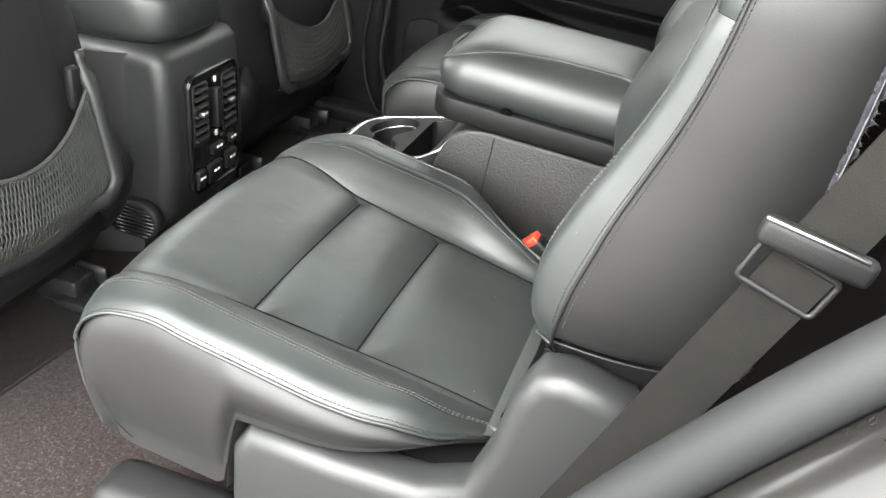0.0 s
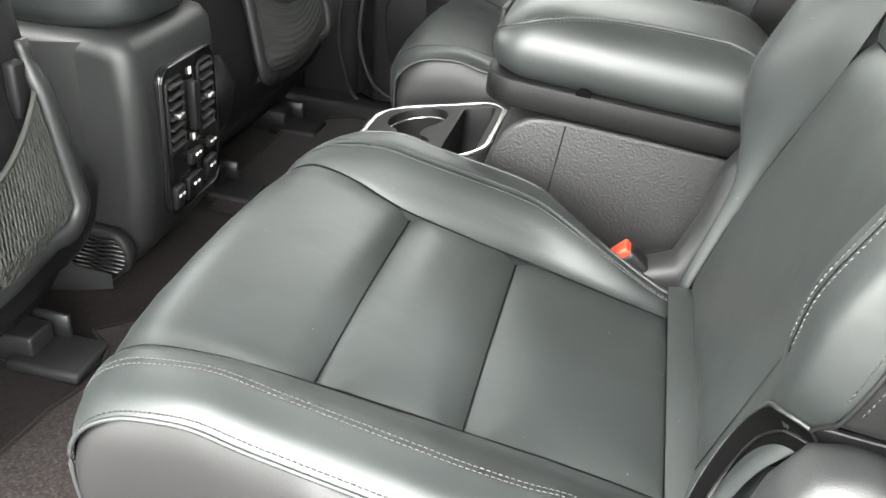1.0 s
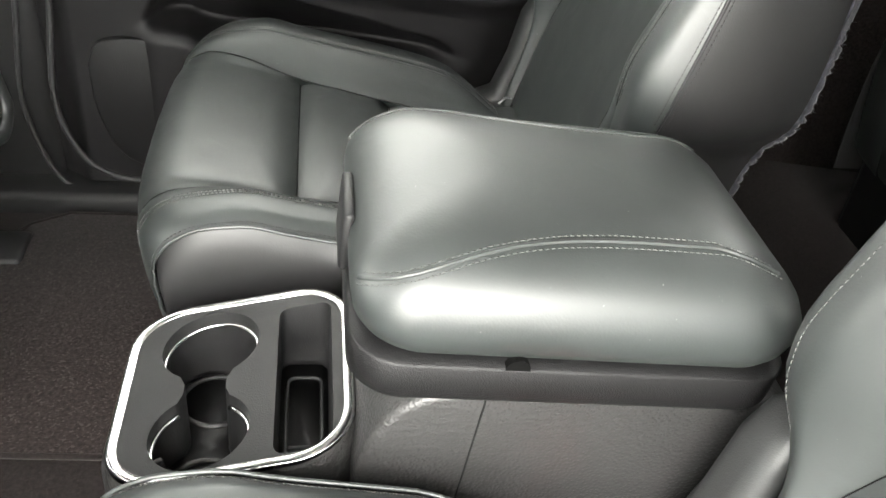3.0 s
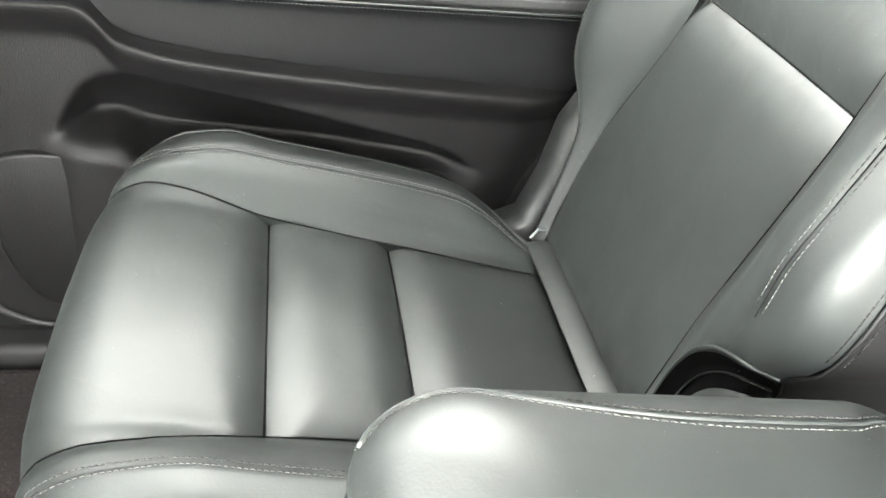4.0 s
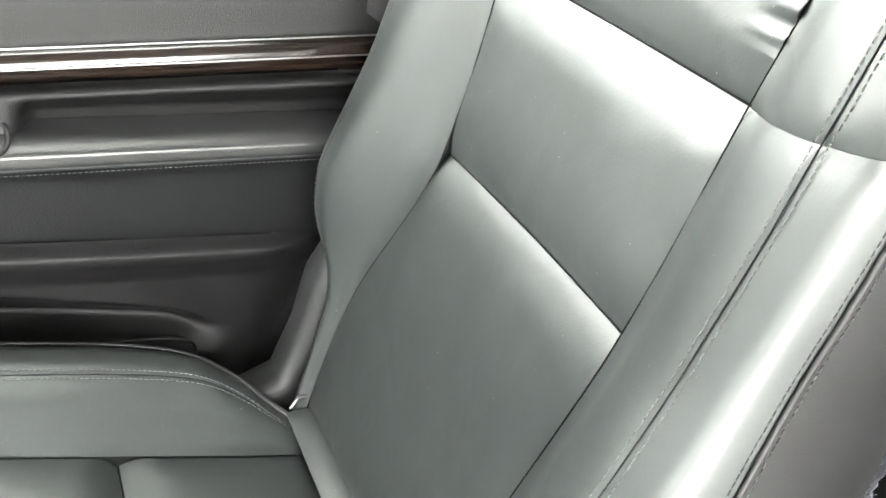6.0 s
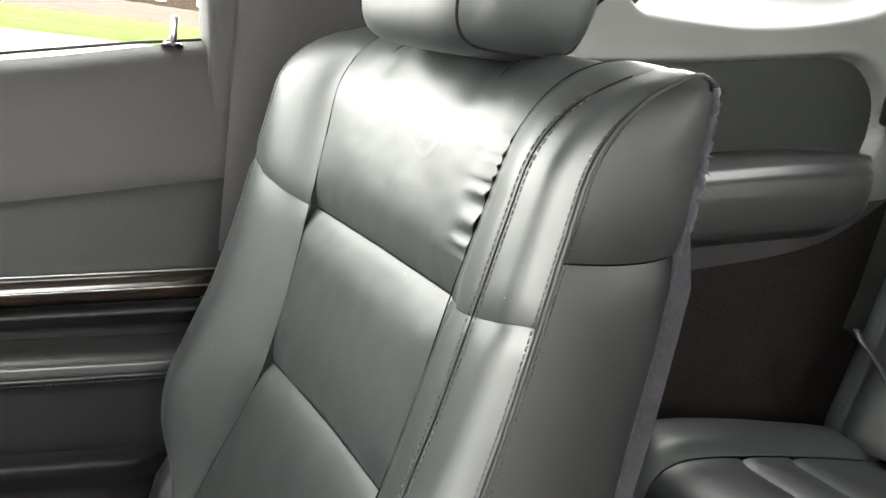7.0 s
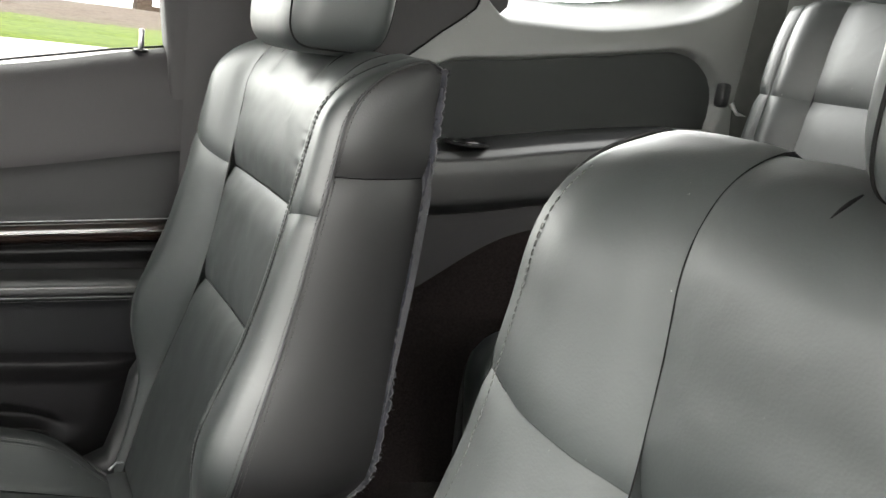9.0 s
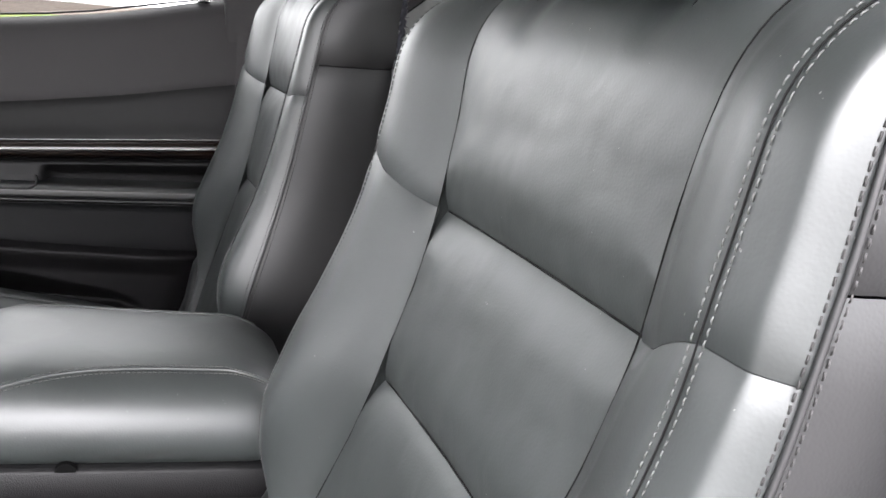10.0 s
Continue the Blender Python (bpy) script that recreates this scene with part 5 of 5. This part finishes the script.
def near_belt():
    b = thing("seat_belt", "dark grey webbing seat belt with black latch tongue", "seat belt")
    line = lambda t: Vector((0.1295 + 0.164 * t, -0.668 - 0.004 * math.sin(3 * t), 0.35 + 0.40 * t))
    ribbon("webbing", [line(-0.5 + 0.1 * i) for i in range(20)], 0.041, WEBBING, b, lambda i: (0.93, -0.1, -0.33))
    bm = rounded_box((0.074, 0.014, 0.020), 0.006, 3, pose(0.244, -0.677, 0.637, 0, 13, 0))
    part("tongue", bm, PLASTIC, b, "satin black latch tongue")
    # steel strip stands for the highlight along the tongue's top edge
    part("tongue_highlight", rounded_box((0.066, 0.004, 0.003), 0.0012, 2, pose(0.242, -0.682, 0.6465, 0, 13, 0)), STEEL, b, "bright steel strip for the highlight on the latch tongue")
    loop = [Vector((0.234, -0.6745, 0.613)) + Vector((math.cos(radians(-20)) * x + math.sin(radians(20)) * z, 0, math.sin(radians(-20)) * x + math.cos(radians(20)) * z)) for x, z in rounded_outline(-0.027, 0.027, -0.016, 0.014, 0.004, 4)]
    tube("slide", loop, 0.0022, SIDE_VINYL, b, "grey plastic belt loop", closed=True, up=(0, 1, 0))
    return b


near_belt()


# ---- near door opening, rear edge ----
def door_edge():
    e = thing("door_opening_edge", "black rubber seal and painted edge of the open doorway", "door frame", kind="structure")
    cv, ln = path_spline([(0.02, -0.80, 0.20), (0.07, -0.795, 0.33), (0.135, -0.79, 0.455), (0.21, -0.785, 0.565), (0.285, -0.775, 0.655), (0.40, -0.76, 0.77), (0.46, -0.73, 1.0), (0.40, -0.70, 1.22)])
    pts = [cv(ln * i / 60) for i in range(61)]
    tube("door_seal", [(p[0] + 0.004, p[1], p[2] - 0.006) for p in pts], 0.020, SEAL, e, "black rubber door seal", sides=14)
    # black rod filling the shaded gap between belt and seal
    tube("gap_shade", [(p[0] + 0.030, p[1] + 0.030, p[2] - 0.030) for p in pts], 0.024, PIT, e, sides=14)
    tube("painted_edge", [(p[0] + 0.05, p[1] - 0.035, p[2] - 0.035) for p in pts], 0.046, PAINT, e, "glossy black painted body edge", sides=16)
    tube("painted_flange", [(p[0] + 0.16, p[1] - 0.02, p[2] - 0.10) for p in pts], 0.08, PAINT, e, "glossy black painted body edge", sides=16)
    return e


door_edge()


# ---- front row seen from behind ----
def front_console():
    c = thing("front_console", "dark plastic front console end with air vents and switches", "console")
    cy = -0.011
    prism("body", [(-1.2, 0.08), (-1.2, 0.45), (-0.66, 0.452), (-0.615, 0.446), (-0.600, 0.43), (-0.594, 0.36), (-0.592, 0.25), (-0.605, 0.17), (-0.65, 0.11), (-0.68, 0.08)], "y", cy - 0.115, cy + 0.115, FRONT_PLASTIC, c, r=0.028, seg=5)
    panel("side_fairing", lambda s, t: (-0.66 - 0.14 * s, cy - 0.112 - 0.040 * math.sin(math.pi * 0.5 * s), 0.09 + 0.35 * t), 12, 14, FRONT_PLASTIC, c, groove=0.002, edges=(1, 0, 0, 0), flip=-1)
    # glossy switch panel, slightly proud
    prism("switch_panel", rounded_outline(cy - 0.070, cy + 0.072, 0.196, 0.402, 0.020, 6), "x", -0.597, -0.586, GLOSS, c, "piano black switch panel", r=0.003)
    tube("panel_trim", [(-0.5855, y, z) for y, z in rounded_outline(cy - 0.069, cy + 0.071, 0.197, 0.401, 0.019, 6)], 0.0022, GLOSS, c, closed=True, up=(1, 0, 0))
    for y0 in (cy - 0.062, cy + 0.022):
        tube("vent_frame", [(-0.584, y, z) for y, z in rounded_outline(y0, y0 + 0.040, 0.285, 0.385, 0.006, 4)], 0.0022, PLASTIC, c, closed=True, up=(1, 0, 0))
        for i in range(7):
            part("slat", rounded_box((0.010, 0.036, 0.0035), 0.0015, 2, pose(-0.583, y0 + 0.020, 0.293 + 0.0140 * i, 0, 25, 0)), PLASTIC, c)
        part("vent_tab", rounded_box((0.012, 0.014, 0.009), 0.003, 2, pose(-0.578, y0 + 0.020, 0.336)), STEEL, c, "bright vent tab")
    part("fan_wheel", rounded_box((0.014, 0.012, 0.070), 0.004, 3, pose(-0.582, cy + 0.002, 0.335)), PLASTIC, c)
    for z in (0.382, 0.288):
        part("icon", rounded_box((0.002, 0.007, 0.010), 0.0008, 1, pose(-0.5845, cy + 0.003, z)), WHITE_PRINT, c)
    for yy, zz, h, w in ((-0.052, 0.222, 0.034, 0.022), (-0.010, 0.222, 0.036, 0.040), (0.040, 0.228, 0.034, 0.030), (0.045, 0.264, 0.014, 0.016), (0.000, 0.262, 0.018, 0.034)):
        sw = part("switch", rounded_box((0.010, w, h), 0.003, 2, pose(-0.583, cy + yy, zz, 0, 6, 0)), PLASTIC, c)
        for k in (-1, 1):
            part("icon", rounded_box((0.002, 0.006, 0.004), 0.0006, 1, pose(-0.577, cy + yy + 0.005 * k, zz + 0.004)), WHITE_PRINT, sw)
    # low grille at the foot of the console
    g = rounded_outline(-0.710, -0.610, 0.133, 0.200, 0.030, 6)
    prism("foot_grille", g, "y", cy - 0.140, cy - 0.118, PLASTIC, c, r=0.006)
    for i in range(8):
        z = 0.143 + 0.0068 * i
        hw = 0.045 * math.sqrt(max(0.05, 1 - ((z - 0.1665) / 0.034) ** 2))
        part("slat", rounded_box((2 * hw, 0.006, 0.003), 0.0012, 1, pose(-0.660, cy - 0.141, z)), GLOSS, c)
    c.location = (-0.017, 0, -0.006)
    v, f = superellipsoid((-0.80, cy, 0.492), (0.200, 0.112, 0.052), 0.5, 0.5, 24, 44)
    arm = link_mesh("armrest", v, f, LEATHER, c, "padded black leather front armrest")
    for yy in (-0.074, -0.066):
        cvp, ln = path_spline([(-0.604, cy + yy, 0.468), (-0.602, cy + yy, 0.495), (-0.612, cy + yy, 0.522), (-0.64, cy + yy, 0.537), (-0.75, cy + yy, 0.543), (-0.9, cy + yy, 0.543)])
        stitches("stitching", cvp, ln, THREAD, arm, out=lambda s: (0.5, 0, 0.8))
    return c


front_console()


def front_seat(y0, y1, inner, label):
    """A front seat's back: shell, fabric panel, elastic net with its side rails. inner: the console's side, +1 or -1."""
    s = thing("front_row_chair", label, "car seat", group="front seats")
    lerp = lambda a, b, t: a + (b - a) * t
    cy, hw = (y0 + y1) / 2, (y1 - y0) / 2
    lean = lambda z: -0.628 - 0.20 * (z - 0.30) if z > 0.30 else -0.628 - 0.35 * (0.30 - z)
    def shell(q, t):
        z = lerp(0.16, 1.00, t)
        w = 2 * q - 1
        return (lean(z) - 0.045 * abs(w) ** 5, cy + w * hw * (1 - 0.22 * smooth01(0.75, 1.0, t)), z)
    panel("back_shell", shell, 40, 44, SIDE_VINYL, s, groove=0.0, edges=(0, 0, 0, 0), flip=1)
    panel("back_fabric", lambda q, t: (lean(lerp(0.24, 0.95, t)) + 0.004 + 0.006 * math.sin(math.pi * q), cy + (2 * q - 1) * (hw - 0.095), lerp(0.24, 0.95, t)), 24, 30, SIDE_VINYL, s, groove=0.008, width=0.01, flip=1)
    # pocket rails: upright posts that bend into the lower rail
    ring = []
    wr = hw - 0.070
    for i in range(15):
        z = 0.480 - 0.012 * i
        ring.append((lean(z) + 0.014 + 0.008 * smooth01(0.46, 0.42, z), -wr, z))
    for i in range(1, 7):
        a = radians(90 * i / 6)
        ring.append((lean(0.30) + 0.022, -wr + 0.035 * (1 - math.cos(a)), 0.312 - 0.035 * math.sin(a)))
    mid = [(lean(0.27) + 0.024, -wr + 0.035 + (2 * wr - 0.07) * i / 20, 0.277 - 0.016 * math.sin(math.pi * i / 20)) for i in range(1, 20)]
    ring = ring + mid + [(x, -y, z) for x, y, z in ring[::-1]]
    tube("pocket_rail", [(x, cy + y, z) for x, y, z in ring], lambda i: 0.0125 if 2 < i < len(ring) - 3 else 0.0085, FRONT_PLASTIC, s, "black plastic pocket rail", sides=10, up=(1, 0, 0), flat=0.7)
    for sg in (-1, 1):
        yy = cy + sg * wr
        part("rail_clip", rounded_box((0.014, 0.022, 0.060), 0.004, 2, pose(lean(0.43) + 0.004, yy - sg * 0.016, 0.432)), PLASTIC, s)
        tube("side_shield", [(lean(z) - 0.03, cy + sg * (hw - 0.012), z) for z in (0.17, 0.21, 0.25, 0.29, 0.33)], lambda i: (0.018, 0.034, 0.038, 0.032, 0.014)[i], PLASTIC, s, sides=14, up=(1, 0, 0))
    # elastic net, woven from fine strands
    def net(q, t):
        w = 2 * q - 1
        zt = 0.435 - 0.066 * (1 - w * w)
        zb = 0.275 - 0.010 * (1 - w * w)
        z = lerp(zb, zt, t)
        return Vector((lean(z) + 0.018 + 0.012 * (1 - w * w), cy + w * (hw - 0.074), z))
    verts, faces = [], []

    def strand(a, b, n=5, r=0.0015):
        prev = None
        for i in range(n + 1):
            p = net(lerp(a[0], b[0], i / n), lerp(a[1], b[1], i / n))
            k = len(verts)
            verts.extend([p + Vector((r, 0, 0)), p + Vector((-r * 0.5, r, 0)), p + Vector((-r * 0.5, -r, 0))])
            if prev is not None:
                for j in range(3):
                    faces.append((prev + j, prev + (j + 1) % 3, k + (j + 1) % 3, k + j))
            prev = k
    nu = 50
    for i in range(nu):
        strand((i / nu, 0), (min(1, (i + 5) / nu), 1), 6)
        strand(((i + 5) / nu if i + 5 <= nu else 1, 0), (i / nu, 1), 6)
    nt = link_mesh("pocket_net", verts, faces, NET, s, "black elastic map pocket net")
    tube("net_hem", [net(i / 30, 1.0) for i in range(31)], 0.0032, NET, s)
    prism("seat_base", [(-1.05, 0.13), (-1.05, 0.26), (-0.70, 0.26), (-0.66, 0.20), (-0.70, 0.13)], "y", cy - hw + 0.03, cy + hw - 0.03, PLASTIC, s, r=0.012)
    for sg in (-1, 1):
        yy = cy + sg * (hw - 0.07)
        box("seat_rail", -1.1, -0.69, yy - 0.022, yy + 0.022, FLOOR, 0.105, BLACK_STEEL, s, r=0.004)
        part("rail_foot", rounded_box((0.10, 0.075, 0.018), 0.006, 2, pose(-0.67, yy, FLOOR + 0.010)), RUBBER, s)
        part("rail_bracket", rounded_box((0.06, 0.006, 0.035), 0.002, 1, pose(-0.70, yy + 0.03, FLOOR + 0.035)), BLACK_STEEL, s)
    return s


front_seat(-0.64, -0.19, 1, "dark front seat back with black elastic net pocket")
front_seat(0.165, 0.615, -1, "dark front seat back with black elastic net pocket")


# ---- floor mats ----
def mat_piece(name, label, outline):
    m = prism(name, outline, "z", FLOOR + 0.002, FLOOR + 0.012, MAT, r=0.004)
    tagged(m, label, "mat")
    tube("mat_hem", [(x, y, FLOOR + 0.010) for x, y in outline], 0.004, CARPET, m, closed=True)
    return m


mat_piece("floor_mat", "worn grey-brown carpet floor mat behind the front seat",
          [(-0.66, -0.20), (-0.62, -0.23), (-0.60, -0.28), (-0.62, -0.35), (-0.64, -0.60), (-0.63, -0.66), (-0.30, -0.68), (-0.26, -0.66), (-0.26, -0.17), (-0.30, -0.15), (-0.62, -0.16)])
mat_piece("floor_mat", "grey-brown carpet floor mat behind the front seat",
          [(-0.68, 0.17), (-0.40, 0.155), (-0.28, 0.16), (-0.26, 0.20), (-0.26, 0.61), (-0.30, 0.635), (-0.58, 0.64), (-0.63, 0.61), (-0.66, 0.56), (-0.69, 0.50)])
